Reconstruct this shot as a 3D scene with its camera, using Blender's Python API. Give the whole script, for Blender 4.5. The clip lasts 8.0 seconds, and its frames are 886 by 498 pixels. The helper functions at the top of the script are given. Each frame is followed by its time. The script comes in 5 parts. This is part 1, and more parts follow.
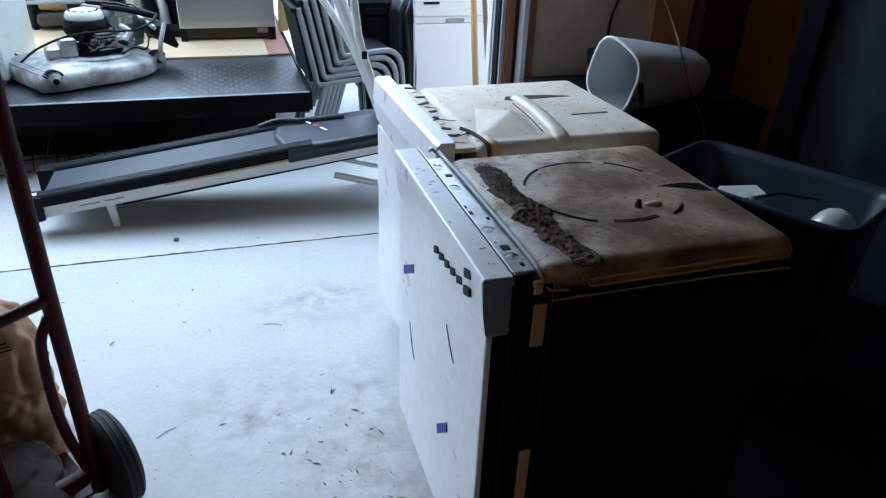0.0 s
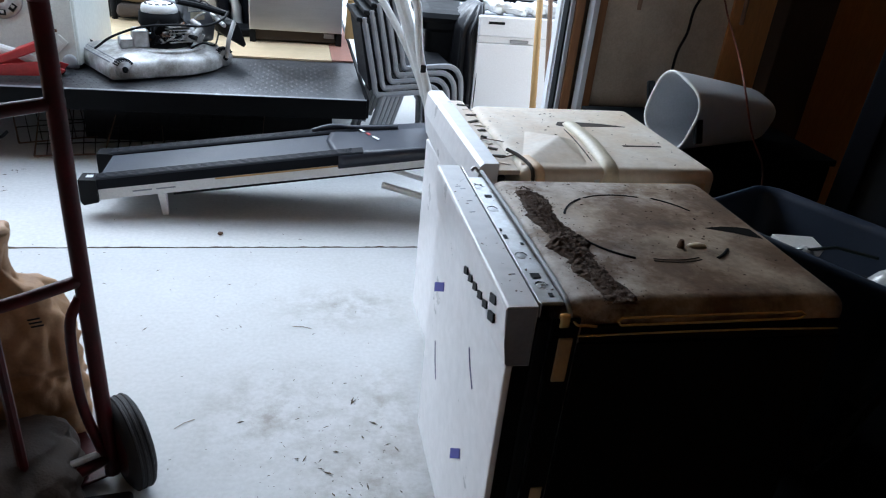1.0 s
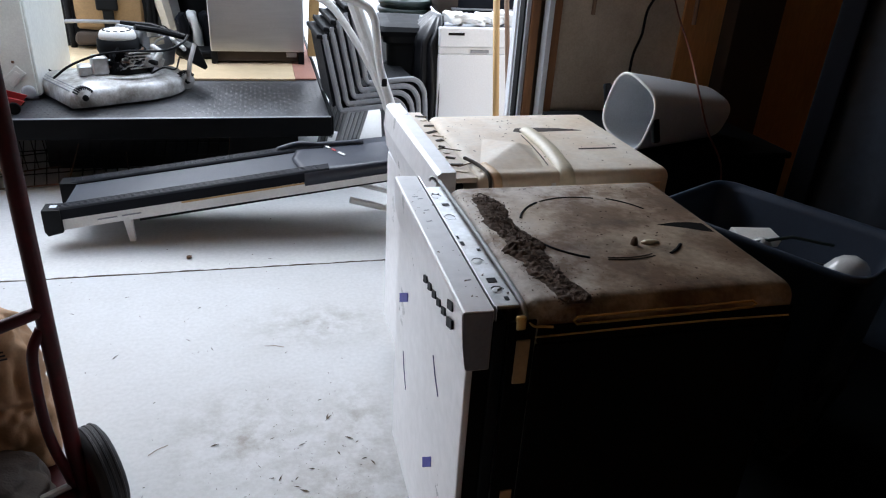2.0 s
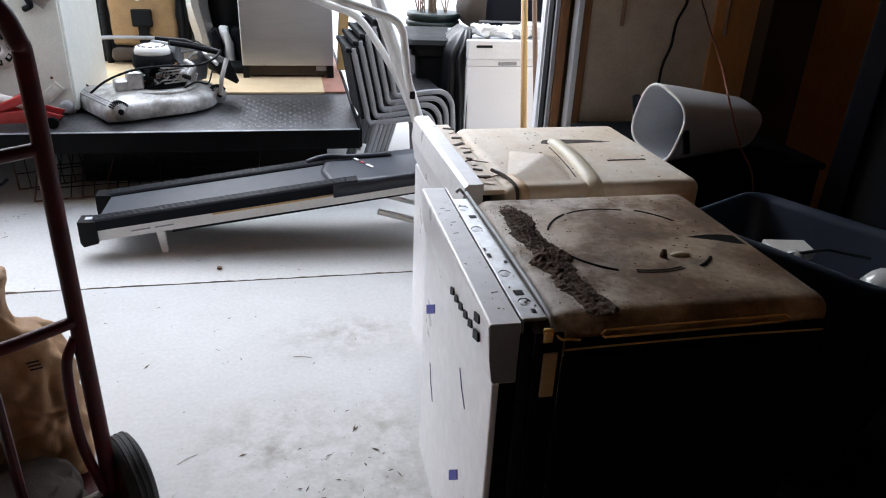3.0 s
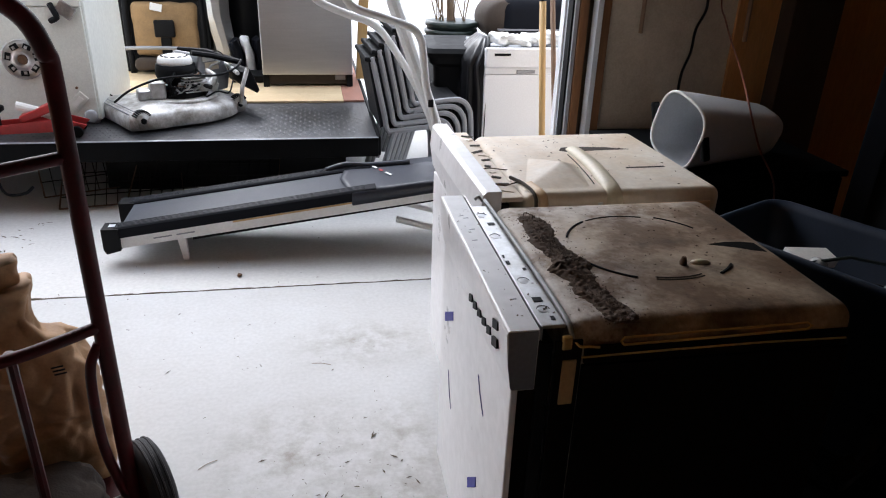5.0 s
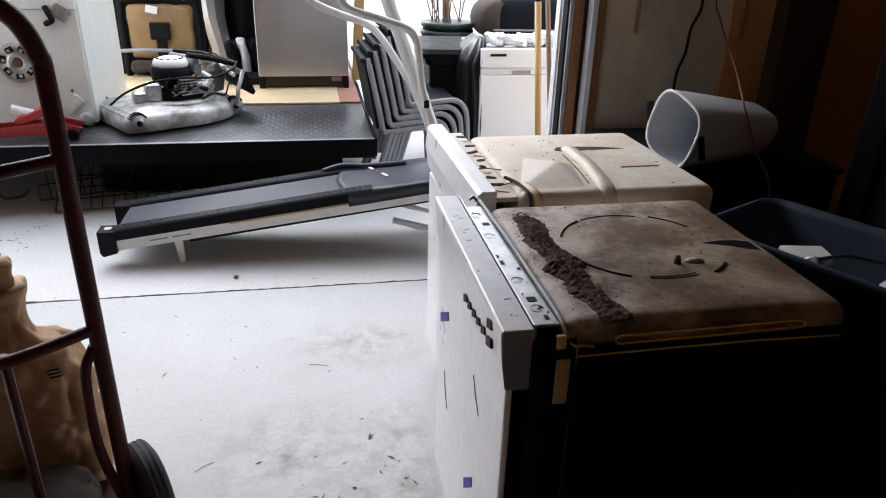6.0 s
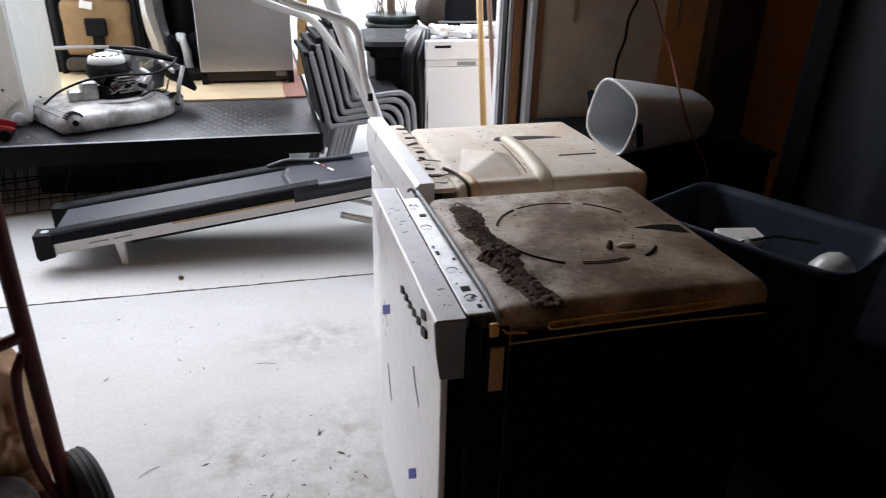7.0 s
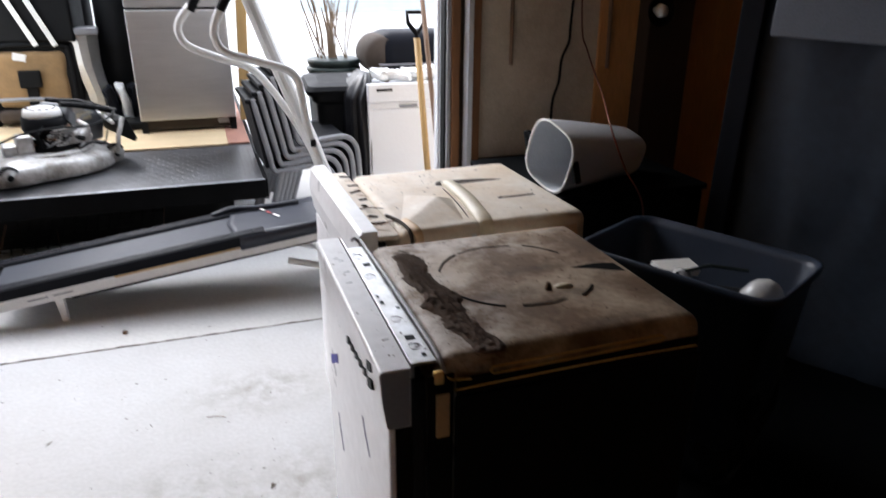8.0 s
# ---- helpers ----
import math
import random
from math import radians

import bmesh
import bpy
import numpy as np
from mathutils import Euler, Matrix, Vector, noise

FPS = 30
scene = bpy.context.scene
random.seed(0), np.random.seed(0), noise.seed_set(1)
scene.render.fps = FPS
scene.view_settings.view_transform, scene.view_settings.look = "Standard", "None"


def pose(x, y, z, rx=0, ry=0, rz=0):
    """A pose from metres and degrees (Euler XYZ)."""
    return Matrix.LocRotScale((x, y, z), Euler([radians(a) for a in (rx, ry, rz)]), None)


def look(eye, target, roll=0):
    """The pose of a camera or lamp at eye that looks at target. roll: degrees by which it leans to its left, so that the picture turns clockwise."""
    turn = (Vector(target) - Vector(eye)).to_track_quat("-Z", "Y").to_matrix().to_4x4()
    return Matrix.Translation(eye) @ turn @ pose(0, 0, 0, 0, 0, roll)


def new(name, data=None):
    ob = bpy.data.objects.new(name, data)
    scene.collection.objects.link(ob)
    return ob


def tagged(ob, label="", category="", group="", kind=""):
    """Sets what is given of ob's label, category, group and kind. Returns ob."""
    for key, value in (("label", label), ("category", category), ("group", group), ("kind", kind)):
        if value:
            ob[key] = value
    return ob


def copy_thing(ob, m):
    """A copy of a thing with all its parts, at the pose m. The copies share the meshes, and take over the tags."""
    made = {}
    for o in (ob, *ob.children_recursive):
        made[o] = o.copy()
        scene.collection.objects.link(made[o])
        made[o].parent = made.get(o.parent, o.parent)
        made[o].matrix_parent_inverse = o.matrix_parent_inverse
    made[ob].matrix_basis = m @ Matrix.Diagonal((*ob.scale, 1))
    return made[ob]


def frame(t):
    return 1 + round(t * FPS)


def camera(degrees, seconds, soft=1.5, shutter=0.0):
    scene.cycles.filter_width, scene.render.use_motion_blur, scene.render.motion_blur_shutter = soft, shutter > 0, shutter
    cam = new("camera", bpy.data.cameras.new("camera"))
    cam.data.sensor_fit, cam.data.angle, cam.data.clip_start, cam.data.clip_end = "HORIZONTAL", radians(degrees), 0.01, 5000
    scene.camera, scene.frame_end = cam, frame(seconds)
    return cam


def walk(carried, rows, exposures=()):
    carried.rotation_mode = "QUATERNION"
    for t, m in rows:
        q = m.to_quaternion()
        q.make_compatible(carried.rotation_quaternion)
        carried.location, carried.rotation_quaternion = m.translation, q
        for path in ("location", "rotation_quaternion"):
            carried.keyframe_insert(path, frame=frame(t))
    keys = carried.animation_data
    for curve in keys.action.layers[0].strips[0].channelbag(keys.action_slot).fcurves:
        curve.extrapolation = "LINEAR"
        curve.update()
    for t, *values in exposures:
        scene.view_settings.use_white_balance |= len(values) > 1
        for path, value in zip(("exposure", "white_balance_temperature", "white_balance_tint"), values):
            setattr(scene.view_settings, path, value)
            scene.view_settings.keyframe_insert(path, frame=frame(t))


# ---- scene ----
cam = camera(64.44, 8.0, soft=1.1, shutter=0.4)
# seconds, x, y, z, yaw, pitch, roll
PATH = [
    (0, -0.3473, -0.8805, 1.4163, -17.65, -27.99, 2.13),
    (0.2, -0.3390, -0.8680, 1.4220, -16.10, -27.45, 1.50),
    (0.5, -0.3281, -0.8566, 1.4144, -12.33, -26.73, 2.25),
    (0.7, -0.3250, -0.8620, 1.4110, -11.10, -26.80, 3.80),
    (1, -0.3109, -0.8590, 1.4073, -13.28, -26.83, 5.94),
    (1.5, -0.2783, -0.8810, 1.4110, -15.75, -26.46, 3.86),
    (3, -0.2734, -0.8820, 1.4138, -12.50, -24.95, 2.59),
    (3.5, -0.2741, -0.8835, 1.4139, -12.15, -24.91, 2.40),
    (4, -0.2740, -0.8832, 1.4132, -11.98, -24.82, 2.36),
    (4.5, -0.2764, -0.8854, 1.4144, -11.03, -24.54, 2.16),
    (6, -0.2685, -0.8882, 1.4134, -11.02, -24.29, 1.68),
    (6.5, -0.2554, -0.8938, 1.4124, -12.39, -24.76, 1.65),
    (7, -0.2268, -0.8989, 1.4120, -14.78, -24.76, 1.43),
    (7.2, -0.2150, -0.9010, 1.4100, -17.02, -25.13, 2.00),
    (7.5, -0.1793, -0.8971, 1.4136, -21.26, -25.24, 0.71),
    (7.7, -0.1800, -0.9090, 1.4230, -20.95, -24.75, 0.75),
    (8, -0.2137, -0.9214, 1.4496, -18.94, -21.92, 0.46),
]
# the clip's camera starts blue and settles to a neutral white
EXPOSURES = [(0.0, 0.92, 4950, 2), (0.5, 0.90, 5150, 4), (1.0, 0.88, 5400, 6), (1.5, 0.86, 5600, 8),
             (3.0, 0.88, 6000, 11), (6.5, 0.88, 6150, 13), (8.0, 1.0, 6200, 13)]
walk(cam, [(t, pose(x, y, z, 90 + pitch, 0, yaw) @ pose(0, 0, 0, 0, 0, roll)) for t, x, y, z, yaw, pitch, roll in PATH], EXPOSURES)

# ---- daylight ----
world = bpy.data.worlds.new("overcast_sky")
scene.world = world
world.use_nodes = True
wn = world.node_tree
sky = wn.nodes.new("ShaderNodeTexSky")
sky.sky_type, sky.sun_disc = "NISHITA", False
sky.sun_elevation, sky.sun_rotation = radians(42), radians(-25)
sky.air_density, sky.dust_density, sky.ozone_density = 1.0, 6.0, 1.0
back = wn.nodes["Background"]
back.inputs["Strength"].default_value = 0.145
cloud = wn.nodes.new("ShaderNodeMix")
cloud.data_type = "RGBA"
cloud.inputs["Factor"].default_value = 0.75
cloud.inputs[7].default_value = (10.75, 11.25, 12.0, 1)
wn.links.new(sky.outputs[0], cloud.inputs[6])
wn.links.new(cloud.outputs[2], back.inputs[0])
sun = new("sun", bpy.data.lights.new("sun", "SUN"))
sun.data.energy, sun.data.angle, sun.data.color = 2.2, radians(50), (0.97, 0.99, 1.0)
sun.matrix_world = look((-3.1, 6.7, 6.7), (0, 0, 0))


# ---- materials ----
def mat(name, color, rough=0.6, metal=0.0, scale=8.0, vary=0.25, second=None, amount=0.4, bump=0.1, fine=120.0, streak=None, coat=0.0, per_object=0.0, spec=0.5):
    """Base colour broken by a coarse stain and a fine grain, with a matching roughness and relief."""
    m = bpy.data.materials.new(name)
    m.use_nodes = True
    nt = m.node_tree
    b = nt.nodes["Principled BSDF"]
    b.inputs["Metallic"].default_value = metal
    b.inputs["Coat Weight"].default_value = coat
    b.inputs["Specular IOR Level"].default_value = spec
    co = nt.nodes.new("ShaderNodeTexCoord")
    mp = nt.nodes.new("ShaderNodeMapping")
    nt.links.new(co.outputs["Object"], mp.inputs[0])
    if streak:
        mp.inputs["Scale"].default_value = streak
    n1, n2 = nt.nodes.new("ShaderNodeTexNoise"), nt.nodes.new("ShaderNodeTexNoise")
    n1.inputs["Scale"].default_value, n1.inputs["Detail"].default_value, n1.inputs["Roughness"].default_value = scale, 6, 0.65
    n2.inputs["Scale"].default_value, n2.inputs["Detail"].default_value = fine, 3
    for n in (n1, n2):
        nt.links.new(mp.outputs[0], n.inputs["Vector"])
    ramp = nt.nodes.new("ShaderNodeValToRGB")
    lo, hi = 0.5 - 0.22 * (1.2 - amount), 0.5 + 0.25 * (1.2 - amount)
    ramp.color_ramp.elements[0].position, ramp.color_ramp.elements[1].position = lo, hi
    c2 = second or tuple(c * (1 - vary) for c in color)
    ramp.color_ramp.elements[0].color, ramp.color_ramp.elements[1].color = (*c2, 1), (*color, 1)
    nt.links.new(n1.outputs["Fac"], ramp.inputs[0])
    mix = nt.nodes.new("ShaderNodeMix")
    mix.data_type, mix.blend_type = "RGBA", "MULTIPLY"
    mix.inputs["Factor"].default_value = min(1.0, vary + 0.15)
    grain = nt.nodes.new("ShaderNodeMapRange")
    grain.inputs["From Min"].default_value, grain.inputs["From Max"].default_value = 0.3, 0.7
    grain.inputs["To Min"].default_value, grain.inputs["To Max"].default_value = 0.72, 1.12
    nt.links.new(n2.outputs["Fac"], grain.inputs["Value"])
    nt.links.new(ramp.outputs[0], mix.inputs[6])
    nt.links.new(grain.outputs[0], mix.inputs[7])
    out = mix.outputs[2]
    if per_object:
        info = nt.nodes.new("ShaderNodeObjectInfo")
        hs = nt.nodes.new("ShaderNodeHueSaturation")
        mr = nt.nodes.new("ShaderNodeMapRange")
        mr.inputs["To Min"].default_value, mr.inputs["To Max"].default_value = 1 - per_object, 1 + per_object
        nt.links.new(info.outputs["Random"], mr.inputs["Value"])
        nt.links.new(mr.outputs[0], hs.inputs["Value"])
        nt.links.new(out, hs.inputs["Color"])
        out = hs.outputs[0]
    nt.links.new(out, b.inputs["Base Color"])
    rr = nt.nodes.new("ShaderNodeMapRange")
    rr.inputs["To Min"].default_value, rr.inputs["To Max"].default_value = max(0.03, rough - 0.15), min(1.0, rough + 0.15)
    nt.links.new(n1.outputs["Fac"], rr.inputs["Value"])
    nt.links.new(rr.outputs[0], b.inputs["Roughness"])
    if bump:
        bp = nt.nodes.new("ShaderNodeBump")
        bp.inputs["Strength"].default_value, bp.inputs["Distance"].default_value = bump, 0.004
        nt.links.new(n2.outputs["Fac"], bp.inputs["Height"])
        nt.links.new(bp.outputs[0], b.inputs["Normal"])
    return m


def smudge(m, spots, tint, size=11.0):
    """Dirt lying about some places of a floor, broken by noise."""
    nt = m.node_tree
    b = nt.nodes["Principled BSDF"]
    src = b.inputs["Base Color"].links[0].from_socket
    co = nt.nodes.new("ShaderNodeTexCoord")
    total = None
    for x, y, rx, ry in spots:
        mp = nt.nodes.new("ShaderNodeMapping")
        mp.vector_type = "TEXTURE"
        mp.inputs["Location"].default_value, mp.inputs["Scale"].default_value = (x, y, 0), (rx, ry, 50)
        gr = nt.nodes.new("ShaderNodeTexGradient")
        gr.gradient_type = "SPHERICAL"
        nt.links.new(co.outputs["Object"], mp.inputs[0])
        nt.links.new(mp.outputs[0], gr.inputs[0])
        if total is None:
            total = gr.outputs["Fac"]
        else:
            ad = nt.nodes.new("ShaderNodeMath")
            ad.operation = "MAXIMUM"
            nt.links.new(total, ad.inputs[0])
            nt.links.new(gr.outputs["Fac"], ad.inputs[1])
            total = ad.outputs[0]
    n = nt.nodes.new("ShaderNodeTexNoise")
    n.inputs["Scale"].default_value, n.inputs["Detail"].default_value, n.inputs["Roughness"].default_value = size, 8, 0.7
    nt.links.new(co.outputs["Object"], n.inputs["Vector"])
    mr = nt.nodes.new("ShaderNodeMapRange")
    mr.inputs["From Min"].default_value, mr.inputs["From Max"].default_value = 0.42, 0.68
    nt.links.new(n.outputs["Fac"], mr.inputs["Value"])
    mu = nt.nodes.new("ShaderNodeMath")
    mu.operation = "MULTIPLY"
    nt.links.new(total, mu.inputs[0])
    nt.links.new(mr.outputs[0], mu.inputs[1])
    mx = nt.nodes.new("ShaderNodeMix")
    mx.data_type = "RGBA"
    nt.links.new(mu.outputs[0], mx.inputs["Factor"])
    nt.links.new(src, mx.inputs[6])
    mx.inputs[7].default_value = (*tint, 1)
    nt.links.new(mx.outputs[2], b.inputs["Base Color"])


CONCRETE = mat("concrete", (0.53, 0.535, 0.54), 0.85, scale=1.7, vary=0.12, second=(0.46, 0.46, 0.455), amount=0.5, bump=0.06, fine=70)
smudge(CONCRETE, ((-0.10, 0.50, 0.34, 0.55), (-0.38, 0.80, 0.34, 0.30), (-0.14, 1.38, 0.34, 0.20), (-0.05, 0.80, 0.16, 0.30)), (0.27, 0.25, 0.22))
WHITE_DOOR = mat("plain_white_enamel", (0.84, 0.85, 0.88), 0.3, scale=1.5, vary=0.03, bump=0.0)
# tan of the strap, and of the bounce light painted on the far tub
TAN_AND_BOUNCE = mat("tan_strap_and_bounce", (0.86, 0.66, 0.43), 0.5, scale=5, vary=0.15, second=(0.74, 0.52, 0.31), bump=0.08)
MASKING = mat("tan_masking_tape", (0.52, 0.34, 0.15), 0.6, scale=12, vary=0.2, bump=0.1)
FROST = mat("frosted_glass", (0.50, 0.51, 0.51), 0.15, scale=9, vary=0.1, bump=0.0)
# rail plastic made paler, so the ribs carry their grey highlights
RIBBED = mat("highlit_dark_ribs", (0.05, 0.054, 0.066), 0.45, spec=0.25, scale=9, vary=0.2, bump=0.05)
HOOD = mat("blue_grey_hood", (0.040, 0.045, 0.060), 0.38, spec=0.35, scale=4, vary=0.15, second=(0.028, 0.031, 0.042), bump=0.04)
PATCH = mat("pale_film_patch", (0.18, 0.21, 0.26), 0.5, scale=3, vary=0.2, bump=0.05)
DARK_GAP = mat("dark_inside", (0.055, 0.040, 0.028), 0.85, scale=20, vary=0.3, bump=0.1)
DRIVE = mat("driveway_concrete", (0.62, 0.612, 0.60), 0.85, scale=1.2, vary=0.15, second=(0.54, 0.535, 0.52), bump=0.08, fine=60)
ENAMEL = mat("white_enamel", (0.85, 0.845, 0.86), 0.32, scale=5, vary=0.06, second=(0.78, 0.775, 0.785), bump=0.02, fine=40)
CREAM = mat("cream_enamel", (0.87, 0.89, 0.84), 0.38, scale=4, vary=0.08, second=(0.78, 0.80, 0.75), bump=0.02, fine=40)
DIRTY_TUB = mat("dirty_tub_jacket", (0.48, 0.38, 0.275), 0.62, scale=4.5, vary=0.3, second=(0.17, 0.105, 0.062), amount=0.85, bump=0.25, fine=90)
smudge(DIRTY_TUB, ((0.56, 0.25, 0.16, 0.06), (0.50, 0.05, 0.40, 0.13), (0.25, 0.0, 0.35, 0.10), (0.60, 0.40, 0.12, 0.40), (0.33, 0.20, 0.10, 0.05), (0.42, 0.30, 0.16, 0.03), (0.47, 0.18, 0.20, 0.06)), (0.055, 0.035, 0.022), 7.0)
smudge(DIRTY_TUB, ((0.115, 0.28, 0.20, 1.60), (0.30, 0.52, 0.40, 0.16)), (0.78, 0.75, 0.72), 9.0)
CREAM_TUB = mat("cream_tub_jacket", (0.85, 0.79, 0.70), 0.55, scale=6, vary=0.12, second=(0.71, 0.59, 0.45), amount=0.6, bump=0.12, fine=70)
WAX = mat("yellowed_hose", (0.74, 0.67, 0.51), 0.45, scale=14, vary=0.15, bump=0.1)
GALV = mat("galvanised_steel", (0.62, 0.63, 0.64), 0.35, 0.9, scale=22, vary=0.25, second=(0.38, 0.37, 0.35), bump=0.08, fine=60)
# bitumen black; also paints shade on the tub's near edge and top
BITUMEN_SHADE = mat("black_bitumen_and_shade", (0.006, 0.005, 0.0045), 0.9, spec=0.08, scale=8, vary=0.3, bump=0.2, fine=60)
# steel with the warm reflection of the garage put into its yellow
WARM_STEEL = mat("warm_glint_steel", (1.0, 0.66, 0.24), 0.2, 0.45, scale=20, vary=0.2, bump=0.05)
RUST = mat("rusty_steel", (0.20, 0.11, 0.06), 0.8, 0.3, scale=18, vary=0.4, second=(0.09, 0.05, 0.03), bump=0.3)
MUD = mat("brown_crumbs", (0.120, 0.076, 0.050), 0.95, scale=40, vary=0.4, bump=0.5, fine=200)
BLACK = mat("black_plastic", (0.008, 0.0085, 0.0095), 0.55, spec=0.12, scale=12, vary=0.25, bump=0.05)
BLACK_STEEL = mat("black_painted_steel", (0.008, 0.0085, 0.0095), 0.5, 0.0, spec=0.06, scale=9, vary=0.3, bump=0.1)
CHECKER = mat("worn_checker_plate", (0.125, 0.128, 0.137), 0.40, 0.65, scale=2.2, vary=0.4, second=(0.035, 0.035, 0.037), amount=0.55, bump=0.15)
RUBBER = mat("tyre_rubber", (0.03, 0.03, 0.032), 0.8, scale=14, vary=0.3, bump=0.2)
BELT = mat("treadmill_belt", (0.052, 0.057, 0.072), 0.5, spec=0.25, scale=3, vary=0.2, second=(0.038, 0.042, 0.054), bump=0.15, fine=200)
NAVY = mat("navy_plastic", (0.008, 0.009, 0.013), 0.55, spec=0.09, scale=6, vary=0.2, bump=0.04)
WHITE_STEEL = mat("white_painted_steel", (0.84, 0.84, 0.83), 0.42, scale=7, vary=0.1, second=(0.74, 0.73, 0.70), bump=0.03)
PALE_PLASTIC = mat("pale_grey_plastic", (0.62, 0.65, 0.69), 0.45, scale=6, vary=0.1, bump=0.02)
PANEL_GREY = mat("grey_green_panel", (0.82, 0.85, 0.79), 0.5, scale=3, vary=0.12, second=(0.70, 0.72, 0.67), bump=0.03)
GREY_PLASTIC = mat("grey_plastic", (0.46, 0.48, 0.51), 0.5, scale=6, vary=0.12, bump=0.03)
STAINLESS = mat("brushed_stainless", (0.60, 0.60, 0.60), 0.34, 0.9, scale=4, vary=0.12, bump=0.02, fine=60, streak=(1, 1, 12))
ALU = mat("cast_aluminium", (0.68, 0.68, 0.68), 0.45, 0.35, scale=13, vary=0.4, second=(0.26, 0.245, 0.22), amount=0.55, bump=0.12)
GREY_PAINT = mat("grey_steel_tube", (0.30, 0.31, 0.335), 0.42, 0.4, scale=10, vary=0.15, bump=0.03)
CHAIR_SEAT = mat("charcoal_sling", (0.012, 0.013, 0.016), 0.75, spec=0.15, scale=60, vary=0.2, bump=0.2, fine=300)
PLY = mat("plywood_sheet", (0.66, 0.52, 0.32), 0.75, scale=5, vary=0.2, second=(0.54, 0.40, 0.23), bump=0.15, streak=(0.25, 1, 1))
PINK_BOARD = mat("red_brown_board", (0.42, 0.20, 0.14), 0.8, scale=6, vary=0.3, bump=0.2)
STICK = mat("yellow_pine", (0.62, 0.40, 0.16), 0.6, scale=5, vary=0.2, bump=0.1, streak=(1, 1, 0.1))
BROWN_STICK = mat("weathered_handle", (0.27, 0.17, 0.11), 0.7, scale=6, vary=0.25, bump=0.15, streak=(1, 1, 0.1))
BROWN_WOOD = mat("stained_wood", (0.30, 0.135, 0.05), 0.65, scale=4, vary=0.35, bump=0.15, streak=(1, 1, 0.12))
OSB = mat("orange_plywood_wall", (0.68, 0.35, 0.13), 0.7, scale=3, vary=0.3, second=(0.52, 0.25, 0.085), bump=0.15, streak=(1, 1, 0.15))
DARK_WOOD = mat("dark_stud", (0.06, 0.038, 0.025), 0.8, scale=5, vary=0.35, bump=0.25, streak=(1, 1, 0.12))
DRYWALL = mat("grubby_drywall", (0.64, 0.56, 0.45), 0.9, scale=2.0, vary=0.2, amount=0.7, second=(0.46, 0.38, 0.29), bump=0.1)
CEIL = mat("ceiling_board", (0.30, 0.21, 0.12), 0.9, scale=2.0, vary=0.2, bump=0.1)
MAROON = mat("maroon_paint", (0.075, 0.004, 0.007), 0.4, 0.0, spec=0.16, scale=14, vary=0.3, second=(0.030, 0.006, 0.006), bump=0.06)
RED = mat("red_paint", (0.48, 0.03, 0.03), 0.4, scale=14, vary=0.25, bump=0.06)
PAPER = mat("brown_paper", (0.46, 0.27, 0.13), 0.62, scale=5, vary=0.25, second=(0.30, 0.165, 0.078), bump=0.2)
BURLAP = mat("dusty_sack", (0.062, 0.044, 0.032), 0.9, scale=9, vary=0.35, bump=0.4, fine=180)
TOTE_BLUE = mat("blue_tote_plastic", (0.018, 0.029, 0.052), 0.42, scale=5, vary=0.2, bump=0.03)
# near-black that paints the shade of the garage corner and its floor
SHADE_BLACK = mat("painted_shade_black", (0.004, 0.005, 0.006), 0.8, spec=0.06, scale=3, vary=0.3, bump=0.08, fine=30)
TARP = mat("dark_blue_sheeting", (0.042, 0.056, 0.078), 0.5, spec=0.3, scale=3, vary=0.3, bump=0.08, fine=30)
TAN_FABRIC = mat("tan_canvas", (0.34, 0.215, 0.10), 0.85, scale=9, vary=0.3, bump=0.25)
WHITE_CLOTH = mat("white_crumpled_paper", (0.80, 0.80, 0.78), 0.85, scale=12, vary=0.1, bump=0.2)
FILM_BAG = mat("black_film", (0.012, 0.012, 0.014), 0.34, spec=0.3, scale=9, vary=0.2, bump=0.05)
MARKER = mat("blue_marker_ink", (0.035, 0.03, 0.16), 0.7, scale=30, vary=0.2, bump=0.0)
BLUE_TAPE = mat("blue_tape", (0.06, 0.06, 0.34), 0.7, scale=60, vary=0.25, bump=0.1)
GREEN_BLACK = mat("dark_green_pot", (0.018, 0.032, 0.028), 0.45, scale=9, vary=0.2, bump=0.04)
TWIG = mat("dry_twig", (0.30, 0.22, 0.15), 0.9, scale=20, vary=0.3, bump=0.2)
ORANGE_CORD = mat("orange_cord", (0.13, 0.026, 0.010), 0.55, scale=20, vary=0.1, bump=0.0)
SIDING = mat("pale_siding", (0.62, 0.70, 0.72), 0.8, scale=2, vary=0.1, bump=0.05)
LEAF = mat("dry_leaf_bits", (0.12, 0.09, 0.06), 0.9, scale=30, vary=0.3, bump=0.1)


# ---- builders ----
def thing(name, at=(0, 0, 0), rz=0.0, label="", category="", group="", tilt=(0, 0)):
    ob = new(name)
    ob.empty_display_size = 0.1
    ob.matrix_basis = pose(*at, tilt[0], tilt[1], rz)
    return tagged(ob, label, category, group)


def part(name, bm, material, parent=None, label="", smooth=False):
    me = bpy.data.meshes.new(name)
    bm.normal_update()
    bm.to_mesh(me)
    bm.free()
    me.materials.append(material)
    if smooth:
        for p in me.polygons:
            p.use_smooth = True
    ob = new(name, me)
    ob.parent = parent
    return tagged(ob, label)


def structure(name, bm, material, label=""):
    return tagged(part(name, bm, material), label, "", "", "structure")


